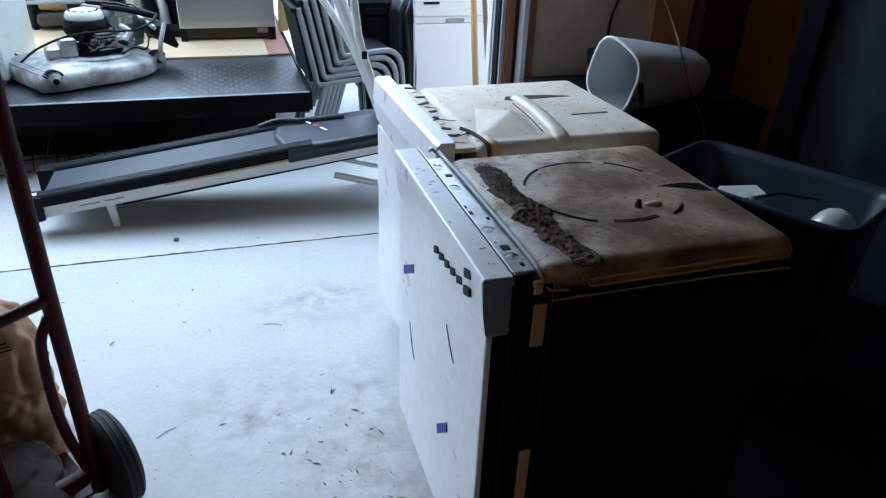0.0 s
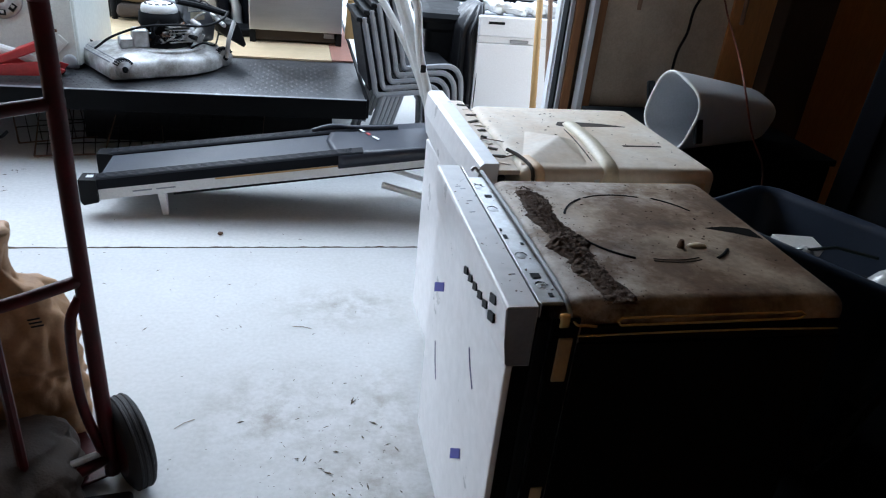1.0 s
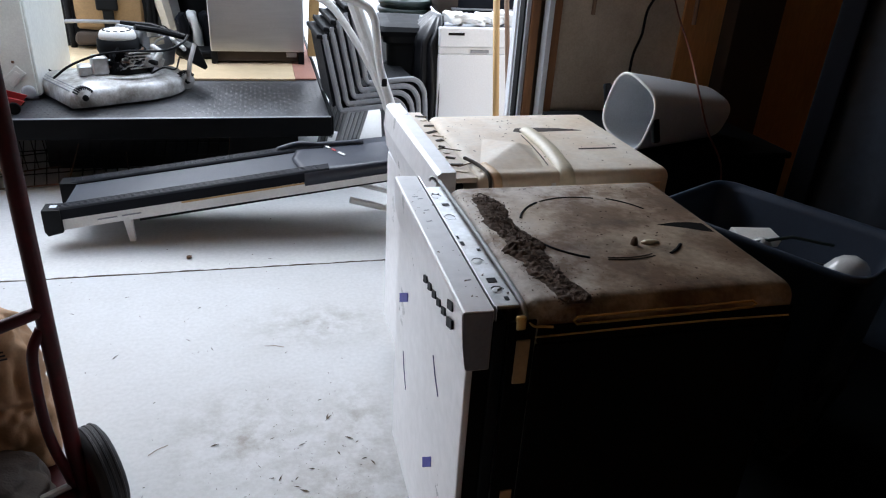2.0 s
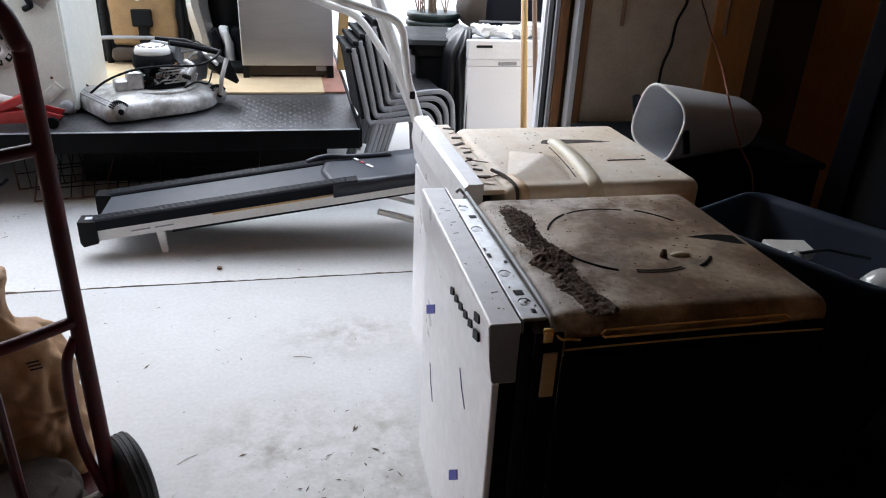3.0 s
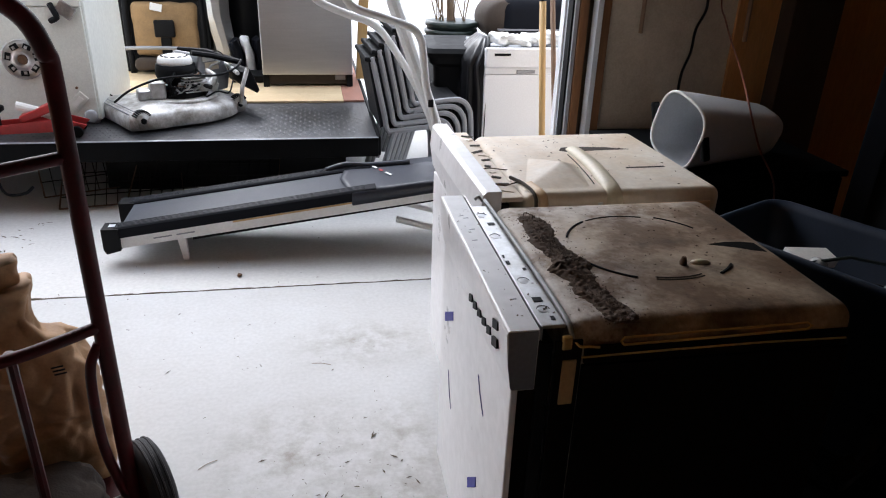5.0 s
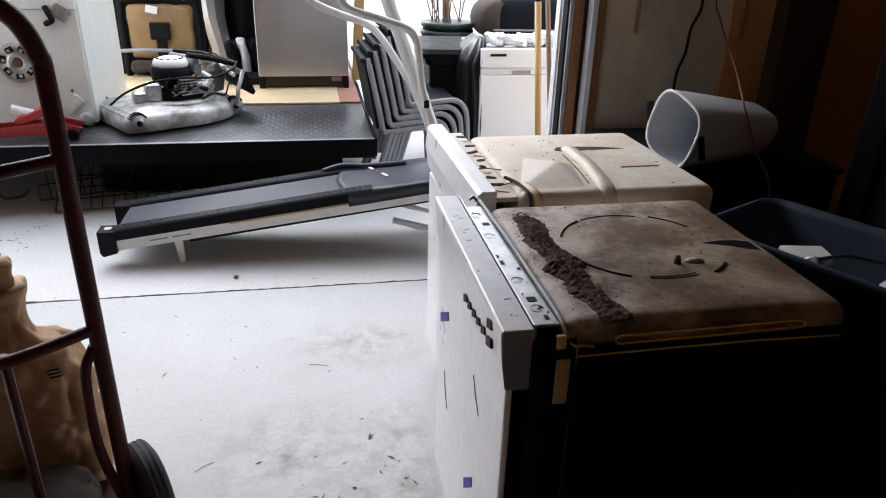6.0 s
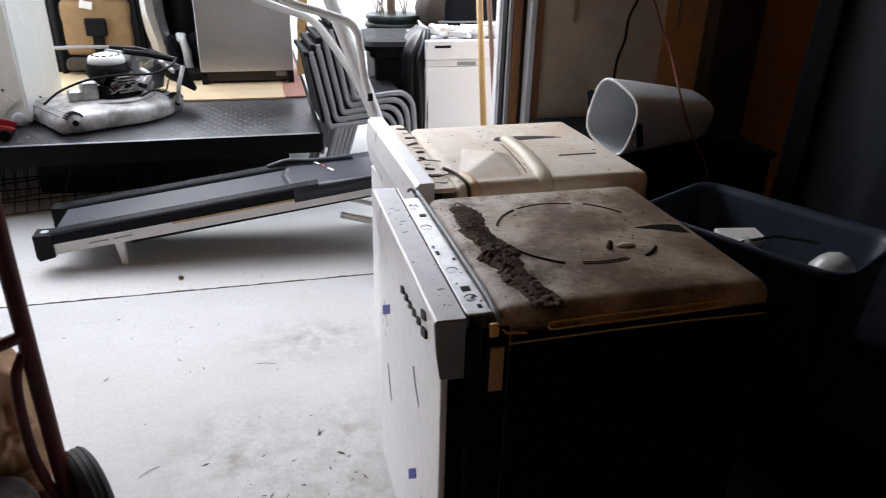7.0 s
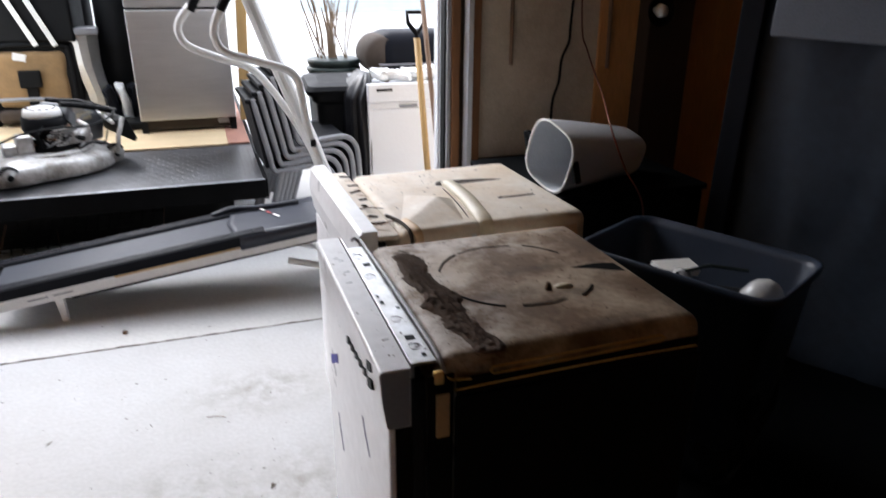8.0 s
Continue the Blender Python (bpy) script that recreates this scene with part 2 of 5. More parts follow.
def box(x0, x1, y0, y1, z0, z1, bevel=0.004, seg=2, bm=None):
    one = bmesh.new()
    bmesh.ops.create_cube(one, size=1.0)
    for v in one.verts:
        v.co = Vector(((x0 + x1) / 2 + v.co.x * (x1 - x0), (y0 + y1) / 2 + v.co.y * (y1 - y0), (z0 + z1) / 2 + v.co.z * (z1 - z0)))
    if bevel:
        bmesh.ops.bevel(one, geom=one.edges[:], offset=min(bevel, 0.45 * min(x1 - x0, y1 - y0, z1 - z0)), segments=seg, affect="EDGES", profile=0.5)
    return join(bm, one) if bm else one


def join(bm, other):
    me = bpy.data.meshes.new("join")
    other.to_mesh(me)
    other.free()
    bm.from_mesh(me)
    bpy.data.meshes.remove(me)
    return bm


def moved(bm, m):
    bmesh.ops.transform(bm, matrix=m, verts=bm.verts[:])
    return bm


def smooth_path(points, steps=6):
    """Catmull-Rom through the points."""
    p = [Vector(q) for q in points]
    p = [2 * p[0] - p[1]] + p + [2 * p[-1] - p[-2]]
    out = []
    for i in range(1, len(p) - 2):
        for k in range(steps):
            t = k / steps
            a, b, c, d = p[i - 1], p[i], p[i + 1], p[i + 2]
            out.append(0.5 * (2 * b + (c - a) * t + (2 * a - 5 * b + 4 * c - d) * t * t + (3 * b - a - 3 * c + d) * t ** 3))
    out.append(p[-2])
    return out


def tube(points, r, seg=10, curved=False, flat=1.0, bm=None, steps=6):
    """A round (or flattened) bar swept along the points, with closed ends."""
    bm = bm or bmesh.new()
    pts = smooth_path(points, steps) if curved else [Vector(q) for q in points]
    rings, side = [], None
    for i, q in enumerate(pts):
        d = (pts[min(i + 1, len(pts) - 1)] - pts[max(i - 1, 0)]).normalized()
        if side is None:
            side = d.cross(Vector((0, 0, 1)) if abs(d.z) < 0.9 else Vector((0, 1, 0))).normalized()
        side = (side - d * side.dot(d)).normalized()
        up = side.cross(d)
        rings.append([bm.verts.new(q + side * (r * flat * math.cos(2 * math.pi * k / seg)) + up * (r * math.sin(2 * math.pi * k / seg))) for k in range(seg)])
    for a, b in zip(rings, rings[1:]):
        for k in range(seg):
            bm.faces.new((a[k], a[(k + 1) % seg], b[(k + 1) % seg], b[k]))
    bm.faces.new(rings[0][::-1])
    bm.faces.new(rings[-1])
    bmesh.ops.recalc_face_normals(bm, faces=bm.faces[:])
    return bm


def lathe(profile, seg=32, axis="z", arc=2 * math.pi):
    """A turned solid from (radius, height) pairs."""
    bm = bmesh.new()
    rings = []
    for r, h in profile:
        rings.append([bm.verts.new((r * math.cos(arc * k / seg), r * math.sin(arc * k / seg), h)) for k in range(seg)])
    for a, b in zip(rings, rings[1:]):
        for k in range(seg):
            bm.faces.new((a[k], a[(k + 1) % seg], b[(k + 1) % seg], b[k]))
    bm.faces.new(rings[0][::-1])
    bm.faces.new(rings[-1])
    bmesh.ops.recalc_face_normals(bm, faces=bm.faces[:])
    if axis == "x":
        moved(bm, pose(0, 0, 0, 0, 90, 0))
    if axis == "y":
        moved(bm, pose(0, 0, 0, -90, 0, 0))
    return bm


def prism(outline, depth, axis="y", bevel=0.0):
    """A plate with the outline (u, v), pushed out by depth: axis y gives (u, 0..depth, v), x gives (0..depth, u, v), z gives (u, v, 0..depth)."""
    bm = bmesh.new()

    def at(u, v, d):
        return {"y": (u, d, v), "x": (d, u, v), "z": (u, v, d)}[axis]
    a = [bm.verts.new(at(u, v, 0)) for u, v in outline]
    b = [bm.verts.new(at(u, v, depth)) for u, v in outline]
    bm.faces.new(a)
    bm.faces.new(b[::-1])
    n = len(a)
    for k in range(n):
        bm.faces.new((a[k], a[(k + 1) % n], b[(k + 1) % n], b[k]))
    bmesh.ops.recalc_face_normals(bm, faces=bm.faces[:])
    if bevel:
        bmesh.ops.bevel(bm, geom=bm.edges[:], offset=bevel, segments=2, affect="EDGES", profile=0.5)
    return bm


def rounded(w, d, r, n=6, cx=0.0, cy=0.0):
    """Outline of a rectangle w x d with corners of radius r, about (cx, cy)."""
    out = []
    for sx, sy, a0 in ((1, 1, 0), (-1, 1, 90), (-1, -1, 180), (1, -1, 270)):
        for k in range(n + 1):
            a = radians(a0 + 90 * k / n)
            out.append((cx + sx * (w / 2 - r) + r * math.cos(a), cy + sy * (d / 2 - r) + r * math.sin(a)))
    return out


def loft(sections, closed=True, caps=True):
    """Skin between outlines of equal count: a list of lists of 3D points."""
    bm = bmesh.new()
    rings = [[bm.verts.new(p) for p in s] for s in sections]
    n = len(rings[0])
    for a, b in zip(rings, rings[1:]):
        for k in range(n if closed else n - 1):
            bm.faces.new((a[k], a[(k + 1) % n], b[(k + 1) % n], b[k]))
    if caps:
        bm.faces.new(rings[0][::-1])
        bm.faces.new(rings[-1])
    bmesh.ops.recalc_face_normals(bm, faces=bm.faces[:])
    return bm


def crumple(bm, size, amount, cuts=3, seed=0.0):
    """Creases a closed mesh like paper or film."""
    if cuts:
        bmesh.ops.subdivide_edges(bm, edges=bm.edges[:], cuts=cuts, use_grid_fill=True)
    bm.normal_update()
    shift = [(v, v.normal * amount * (abs(noise.noise(v.co * size + Vector((seed, seed, 0)))) * 2 - 0.5 + 0.5 * noise.noise(v.co * size * 2.7 + Vector((0, seed, seed))))) for v in bm.verts]
    for v, d in shift:
        v.co += d
    return bm


def bit(bm, m):
    """One crumb: an octahedron under the matrix m."""
    v = [bm.verts.new(m @ Vector(c)) for c in ((1, 0, 0), (0, 1, 0), (-1, 0, 0), (0, -1, 0), (0, 0, 1), (0, 0, -1))]
    for k in range(4):
        bm.faces.new((v[k], v[(k + 1) % 4], v[4]))
        bm.faces.new((v[(k + 1) % 4], v[k], v[5]))


# ---- the garage and the drive ----
CRACK = 1.87
structure("floor", box(-3.2, 3.2, -4.0, CRACK - 0.004, -0.15, 0.0, 0.003), CONCRETE, "pale dusty concrete garage floor slab")
structure("ground", box(-60, 60, CRACK + 0.004, 140, -0.15, -0.001, 0.003), DRIVE, "pale concrete drive outside the garage")
structure("joint_sealant", box(-3.2, 3.2, CRACK - 0.004, CRACK + 0.004, -0.15, -0.012, 0), LEAF, "dark dirt-filled joint between floor and drive")
rnd = random.Random(2)


def ribbon(pts, width):
    bm = bmesh.new()
    row = []
    for k, (x, y) in enumerate(pts):
        w = width * rnd.uniform(0.35, 1.6)
        row.append([bm.verts.new((x, y - w, 0.0012)), bm.verts.new((x, y + w, 0.0012)), bm.verts.new((x, y + w, -0.01)), bm.verts.new((x, y - w, -0.01))])
    for a, b in zip(row, row[1:]):
        for k in range(4):
            bm.faces.new((a[k], a[(k + 1) % 4], b[(k + 1) % 4], b[k]))
    bmesh.ops.recalc_face_normals(bm, faces=bm.faces[:])
    return bm


structure("floor_crack", ribbon([(-3.1 + 0.03 * k, CRACK + 0.006 * noise.noise(Vector((k * 0.3, 0, 0))) + 0.004 * rnd.uniform(-1, 1)) for k in range(200)], 0.0022), LEAF, "ragged dark crack along the floor joint")
structure("side_crack", ribbon([(-2.6 + 0.03 * k, CRACK - 0.055 * (1 - k / 46) + 0.010 * noise.noise(Vector((k * 0.25, 7, 0)))) for k in range(46)], 0.0014), LEAF, "thin crack branching from the joint")
DOOR_Y = 2.10
structure("wall_north", box(0.975, 3.2, DOOR_Y + 0.03, DOOR_Y + 0.14, 0, 2.5, 0), DRYWALL, "grubby off-white drywall beside the garage opening")
structure("wall_header", box(-3.2, 3.2, DOOR_Y, DOOR_Y + 0.14, 2.24, 2.5, 0), DRYWALL, "drywall header over the garage opening")
structure("wall_east", box(3.2, 3.32, -4.0, DOOR_Y + 0.14, 0, 2.5, 0), OSB, "dark plywood side wall of the garage")
structure("wall_west", box(-3.32, -3.2, -4.0, DOOR_Y + 0.14, 0, 2.5, 0), OSB, "brown plywood side wall of the garage")
structure("wall_south", box(-3.32, 3.32, -4.12, -4.0, 0, 2.5, 0), OSB, "brown plywood rear wall of the garage")
structure("ceiling", box(-3.32, 3.32, -4.12, DOOR_Y + 0.14, 2.5, 2.6, 0), CEIL, "dull board ceiling of the garage")
structure("plywood_lining", box(1.60, 3.19, DOOR_Y + 0.012, DOOR_Y + 0.028, 0, 2.49, 0), OSB, "orange-brown plywood sheet on the wall")
structure("door_trim", box(0.838, 0.880, DOOR_Y + 0.142, DOOR_Y + 0.195, 0, 2.15, 0.003), WHITE_DOOR, "white painted trim of the garage opening")
structure("door_stop", box(0.846, 0.864, DOOR_Y + 0.03, DOOR_Y + 0.14, 0, 2.15, 0.002), GREY_PLASTIC, "grey vinyl door stop strip")
structure("door_jamb", box(0.866, 0.905, DOOR_Y + 0.02, DOOR_Y + 0.14, 0, 2.15, 0.003), BROWN_WOOD, "brown wooden garage door jamb")
structure("door_seal", box(0.838, 0.845, DOOR_Y + 0.045, DOOR_Y + 0.10, 0, 2.15, 0), BLACK, "black rubber weather strip")
track = bmesh.new()
box(0.925, 0.929, DOOR_Y - 0.03, DOOR_Y + 0.03, 0.02, 2.3, 0, bm=track)
box(0.929, 0.955, DOOR_Y + 0.026, DOOR_Y + 0.03, 0.02, 2.3, 0, bm=track)
box(0.929, 0.948, DOOR_Y - 0.03, DOOR_Y - 0.026, 0.02, 2.3, 0, bm=track)
structure("door_frame_back", box(0.906, 0.974, DOOR_Y + 0.06, DOOR_Y + 0.14, 0, 2.15, 0), DARK_WOOD, "dark timber behind the door track")
structure("door_track", track, PALE_PLASTIC, "galvanised steel garage door track")
structure("wall_edge_batten", box(0.957, 0.995, DOOR_Y - 0.005, DOOR_Y + 0.03, 0, 2.3, 0.003), BROWN_WOOD, "brown wooden batten on the drywall's edge")
structure("corner_post", box(1.80, 2.04, DOOR_Y - 0.09, DOOR_Y + 0.01, 0, 2.49, 0.004), DARK_WOOD, "dark rough timber post against the wall")
structure("wall_ledge", box(0.996, 1.85, DOOR_Y - 0.02, DOOR_Y + 0.028, 0.50, 0.60, 0.004), DARK_WOOD, "dark timber ledge along the wall")


# ---- dishwashers standing in the garage ----
def near_dishwasher():
    dw = thing("dishwasher", (0, 0, 0), 0, "white built-in dishwasher out of its cabinet, dirty bare tub top", "dishwasher")
    # door leaf below, control panel above with a bowed lower lip
    door = part("door", box(0.012, 0.024, 0.0, 0.60, 0.12, 0.752, 0.003), ENAMEL, dw, "white enamel door skin")
    part("door_liner", box(0.025, 0.053, 0.003, 0.597, 0.12, 0.750, 0.003), BITUMEN_SHADE, door, "black insulated door liner")
    sections = []
    for k in range(25):
        u = k / 24
        y = 0.60 * u
        dip = 0.014 * math.sin(math.pi * u)
        sections.append([(0.050, y, 0.862), (0.004, y, 0.8625), (0.0005, y, 0.8605), (-0.0015, y, 0.856), (0.0030 - dip * 0.2, y, 0.80), (0.0095, y, 0.757 - dip), (0.013, y, 0.752 - dip), (0.050, y, 0.752 - dip)])
    panel = part("control_panel", loft(sections), ENAMEL, dw, "white control panel")
    # the white panel's end lies in shade; a grey plate colours it so
    part("end_cap", prism([(0.0015, 0.8595), (0.0485, 0.8595), (0.0485, 0.754), (0.0135, 0.754), (0.0100, 0.758), (0.0035, 0.80)], 0.0016, "y"), GREY_PAINT, panel, "grey plate painting the shade on the panel's end").location = (0, -0.0017, 0)
    for k in range(5):
        y, z = 0.256 - k * 0.0355, 0.783 + k * 0.0036
        slant = [(y + 0.0125, z + 0.003), (y - 0.0115, z + 0.012), (y - 0.0125, z - 0.003), (y + 0.0115, z - 0.012)]
        part("button", moved(prism(slant, 0.008, "x"), Matrix.Translation((-0.0010, 0, 0))), BLACK, panel, "black push button")
    for y, z in ((0.069, 0.835), (0.068, 0.802)):
        slant = [(y + 0.016, z + 0.003), (y - 0.014, z + 0.013), (y - 0.016, z - 0.003), (y + 0.014, z - 0.013)]
        part("button", moved(prism(slant, 0.008, "x"), Matrix.Translation((-0.0028, 0, 0))), BLACK, panel, "larger black push button")
    for y, x in ((0.475, 0.022), (0.462, 0.030), (0.40, 0.030), (0.345, 0.024), (0.10, 0.035)):
        part("scuff", moved(box(-0.006, 0.006, -0.0022, 0.0022, 0, 0.0006, 0.0002), pose(x, y, 0.8618, 0, 0, 14)), GREY_PAINT, panel, "small dark scuff")
    part("toe_panel", box(0.06, 0.075, 0.01, 0.59, 0.0, 0.118, 0.003), BLACK, dw)
    for corners in ([(0.552, 0.586), (0.462, 0.637), (0.458, 0.616), (0.548, 0.563)], [(0.244, 0.356), (0.178, 0.416), (0.173, 0.394), (0.239, 0.332)]):
        part("tape_square", moved(prism(corners, 0.0016, "x"), Matrix.Translation((0.0104, 0, 0))), BLUE_TAPE, dw, "crooked scrap of blue tape")
    for (y0, z0), (y1, z1) in (((0.490, 0.462), (0.446, 0.382)), ((0.208, 0.641), (0.155, 0.584))):
        part("marker_line", tube([(0.0118, y0, z0), (0.0114, (y0 + y1) / 2 + 0.004, (z0 + z1) / 2), (0.0118, y1, z1)], 0.0035, 6, flat=0.3), MARKER, dw, "blue marker stroke")
    # dark seam and gasket between door and tub
    part("gasket", box(0.054, 0.078, 0.006, 0.594, 0.10, 0.835, 0.004), BLACK, dw)
    # pierced steel strip along the top front
    strip = box(0.056, 0.104, 0.030, 0.560, 0.843, 0.850, 0.002)
    box(0.053, 0.0555, 0.010, 0.596, 0.835, 0.8635, 0.0008, bm=strip)
    box(0.0575, 0.0590, 0.010, 0.596, 0.835, 0.8590, 0.0005, bm=strip)
    bracket = part("top_strip", strip, GALV, dw, "galvanised pierced strip with screws")
    for y, x0, x1, l in ((0.115, 0.074, 0.090, 0.008), (0.262, 0.066, 0.073, 0.008), (0.290, 0.066, 0.070, 0.006), (0.232, 0.090, 0.096, 0.005), (0.452, 0.076, 0.091, 0.007), (0.052, 0.085, 0.092, 0.006)):
        part("slot", box(x0, x1, y - l, y + l, 0.8503, 0.8512, 0.0003), BLACK, bracket)
    for y, x in ((0.080, 0.082), (0.185, 0.078), (0.385, 0.076), (0.500, 0.074)):
        arc = [(x + 0.011 * math.cos(radians(10 + 17 * k)), y + 0.014 * math.sin(radians(10 + 17 * k)), 0.8508) for k in range(10)]
        part("tab_cut", tube(arc, 0.0006, 5), BLACK, bracket, "half-moon punched tab")
        part("tab", moved(lathe([(0.010, 0), (0.009, 0.0005), (0.001, 0.0008)], 16), pose(x, y, 0.8500, 0, 4, 0)), GALV, bracket)
    part("rolled_lip", tube([(0.101, 0.588, 0.853), (0.104, 0.40, 0.856), (0.106, 0.20, 0.856), (0.108, 0.06, 0.853), (0.110, 0.022, 0.842), (0.112, 0.008, 0.815)], 0.0042, 8, True), GREY_PLASTIC, bracket, "rolled steel lip", True)
    part("lip_end", tube([(0.096, 0.592, 0.850), (0.088, 0.602, 0.856), (0.080, 0.600, 0.850)], 0.004, 6, True), GALV, bracket)
    # tub: a box with a big soft radius
    tub = box(0.104, 0.622, 0.010, 0.548, 0.10, 0.858, 0.034, 6)
    body = part("tub", tub, DIRTY_TUB, dw, "grime-stained pale tub jacket", True)
    part("side_mat", box(0.128, 0.612, 0.002, 0.0096, 0.10, 0.788, 0.002), BITUMEN_SHADE, body, "black bitumen mat on the side")
    # near rounding gets less light: that shade is laid on as a dark band
    part("edge_band", box(0.130, 0.606, 0.0045, 0.0105, 0.789, 0.822, 0.003), BITUMEN_SHADE, body, "dark band painting the shade of the near edge")
    part("side_post", box(0.080, 0.126, 0.004, 0.0098, 0.10, 0.835, 0.002), BITUMEN_SHADE, body)
    # shadow wedge running in from the side edge, laid on as a dark plate
    wedge = [(0.487, 0.286), (0.53, 0.293), (0.565, 0.290), (0.588, 0.282), (0.590, 0.238), (0.570, 0.246), (0.540, 0.264)]
    part("shadow_wedge", moved(prism(wedge, 0.0012, "z"), Matrix.Translation((0, 0, 0.8572))), BITUMEN_SHADE, body, "dark wedge painted as a shadow on the jacket")
    # pressed ring: broken arcs of dark groove
    def arc(a0, a1, r=0.150, lift=0.8585):
        return [(0.357 + r * 1.01 * math.cos(radians(a0 + (a1 - a0) * k / 10)), 0.298 + r * math.sin(radians(a0 + (a1 - a0) * k / 10)), lift) for k in range(11)]
    for a0, a1, r, w in ((160, 122, 0.150, 0.0022), (118, 68, 0.150, 0.0012), (58, 26, 0.158, 0.0018), (206, 242, 0.157, 0.0026), (320, 302, 0.165, 0.0032)):
        part("groove", tube(arc(a0, a1, r), w, 6), BLACK, body)
    for r in (0.146, 0.154):
        part("rib_line", tube(arc(254, 290, r), 0.0011, 6), DARK_GAP, body)
    part("raised_disc", moved(lathe([(0.140, 0.0), (0.132, 0.0012), (0.12, 0.0016), (0.05, 0.002), (0.002, 0.002)], 40), Matrix.Translation((0.357, 0.298, 0.857))), DIRTY_TUB, body, "", True)
    nub = lathe([(0.007, 0), (0.007, 0.006), (0.004, 0.016), (0.002, 0.017)], 14)
    part("plug", moved(nub, Matrix.Translation((0.392, 0.202, 0.858))), RUST, body, "rusty centre plug")
    part("clip", moved(lathe([(0.016, 0), (0.014, 0.004), (0.006, 0.007), (0.001, 0.007)], 14), pose(0.428, 0.206, 0.858) @ Matrix.Diagonal((1.3, 0.55, 1, 1))), WAX, body, "pale broken clip", True)
    # long narrow pressing on the side: two thin edges meeting at rounded ends, reflection painted gold
    z0, z1 = 0.820, 0.833
    loop = [(0.196, 0.0062, z0), (0.190, 0.0064, (z0 + z1) / 2), (0.196, 0.0070, z1), (0.36, 0.0072, z1 + 0.002), (0.520, 0.0072, z1 + 0.004), (0.530, 0.0066, z1 - 0.002), (0.522, 0.0062, z0 + 0.005), (0.36, 0.0060, z0 + 0.002), (0.196, 0.0062, z0)]
    part("side_rib", tube(loop, 0.0022, 8), WARM_STEEL, body, "pressed steel rib with a painted warm reflection")
    part("lower_rib", tube([(0.125, 0.0040, 0.803), (0.30, 0.0036, 0.806), (0.45, 0.0036, 0.807), (0.600, 0.0040, 0.804)], 0.0018, 8), WARM_STEEL, body, "thin pressed line with a painted warm reflection")
    part("corner_tape", box(0.094, 0.118, 0.0015, 0.012, 0.715, 0.800, 0.002), MASKING, body, "tan tape")
    part("corner_tape", box(0.097, 0.119, 0.0015, 0.012, 0.34, 0.480, 0.002), MASKING, body, "tan tape")
    part("corner_clip", box(0.090, 0.108, 0.002, 0.012, 0.818, 0.843, 0.004), WARM_STEEL, body, "gilt corner clip")
    part("wire_end", tube([(0.112, 0.006, 0.832), (0.122, 0.003, 0.824), (0.136, 0.003, 0.823), (0.154, 0.004, 0.820)], 0.0022, 6, True), WARM_STEEL, body, "bent gilt wire")
    # band of brown crumbs across the top
    rnd = random.Random(4)
    bm = bmesh.new()
    def middle(y):
        return 0.192 - 0.030 * (y / 0.46) + 0.007 * math.sin(y * 32 + 0.6) - 0.014 * math.exp(-((y - 0.20) / 0.022) ** 2)
    def half(y):
        ragged = 0.007 * noise.noise(Vector((y * 70, 1.5, 0))) + 0.004 * noise.noise(Vector((y * 190, 4.5, 0)))
        return max(0.006, 0.030 + ragged + 0.013 * math.exp(-((y - 0.205) / 0.025) ** 2) - 0.012 * max(0.0, (0.03 - y) / 0.03) - 0.010 * max(0.0, (y - 0.44) / 0.03))
    base = []
    for k in range(170):
        y = 0.010 + 0.458 * k / 169
        c, wd = middle(y), half(y)
        h = 0.0072 + 0.006 * math.exp(-((y - 0.205) / 0.03) ** 2) - 0.003 * max(0.0, (y - 0.36) / 0.10)
        row = []
        for i in range(31):
            u = i / 15 - 1
            p = Vector((c + wd * u, y, 0.0))
            lump = 0.62 + 0.8 * abs(noise.noise(p * 62)) + 0.38 * noise.noise(p * 140 + Vector((4, 0, 0))) + 0.12 * noise.noise(p * 330)
            edge = max(0.0, 1 - abs(u) ** 5)
            row.append((p.x + 0.0015 * noise.noise(p * 120), y + 0.0012 * noise.noise(p * 130 + Vector((0, 9, 0))), 0.8566 + edge * max(0.0006, h * lump)))
        base.append(row)
    band = loft(base)
    for k in range(1500):
        y = 0.006 + 0.468 * rnd.random()
        x = middle(y) + rnd.gauss(0, 0.62) * half(y)
        d = abs(x - middle(y)) / half(y)
        s = 0.0005 + 0.0012 * rnd.random() ** 3
        m = pose(x, y, 0.8580 + 0.0075 * max(0.0, 1 - d ** 2), rnd.random() * 180, rnd.random() * 180, rnd.random() * 180) @ Matrix.Diagonal((s * 1.8, s, s * 0.8, 1))
        bit(band, m)
    part("crumb_band", band, MUD, body, "band of brown crumbled insulation", True)["kind"] = "stuff"
    bm = bmesh.new()
    for k in range(300):
        x, y = 0.006 + 0.58 * rnd.random(), 0.03 + 0.49 * rnd.random()
        z = 0.8625 if x < 0.052 else (0.8508 if x < 0.1 else 0.8590)
        s = 0.0006 + 0.0018 * rnd.random() ** 3
        bit(bm, pose(x, y, z, 0, 0, rnd.random() * 180) @ Matrix.Diagonal((s * 2, s, s * 0.6, 1)))
    part("grit", bm, MUD, body)["kind"] = "stuff"
    return dw


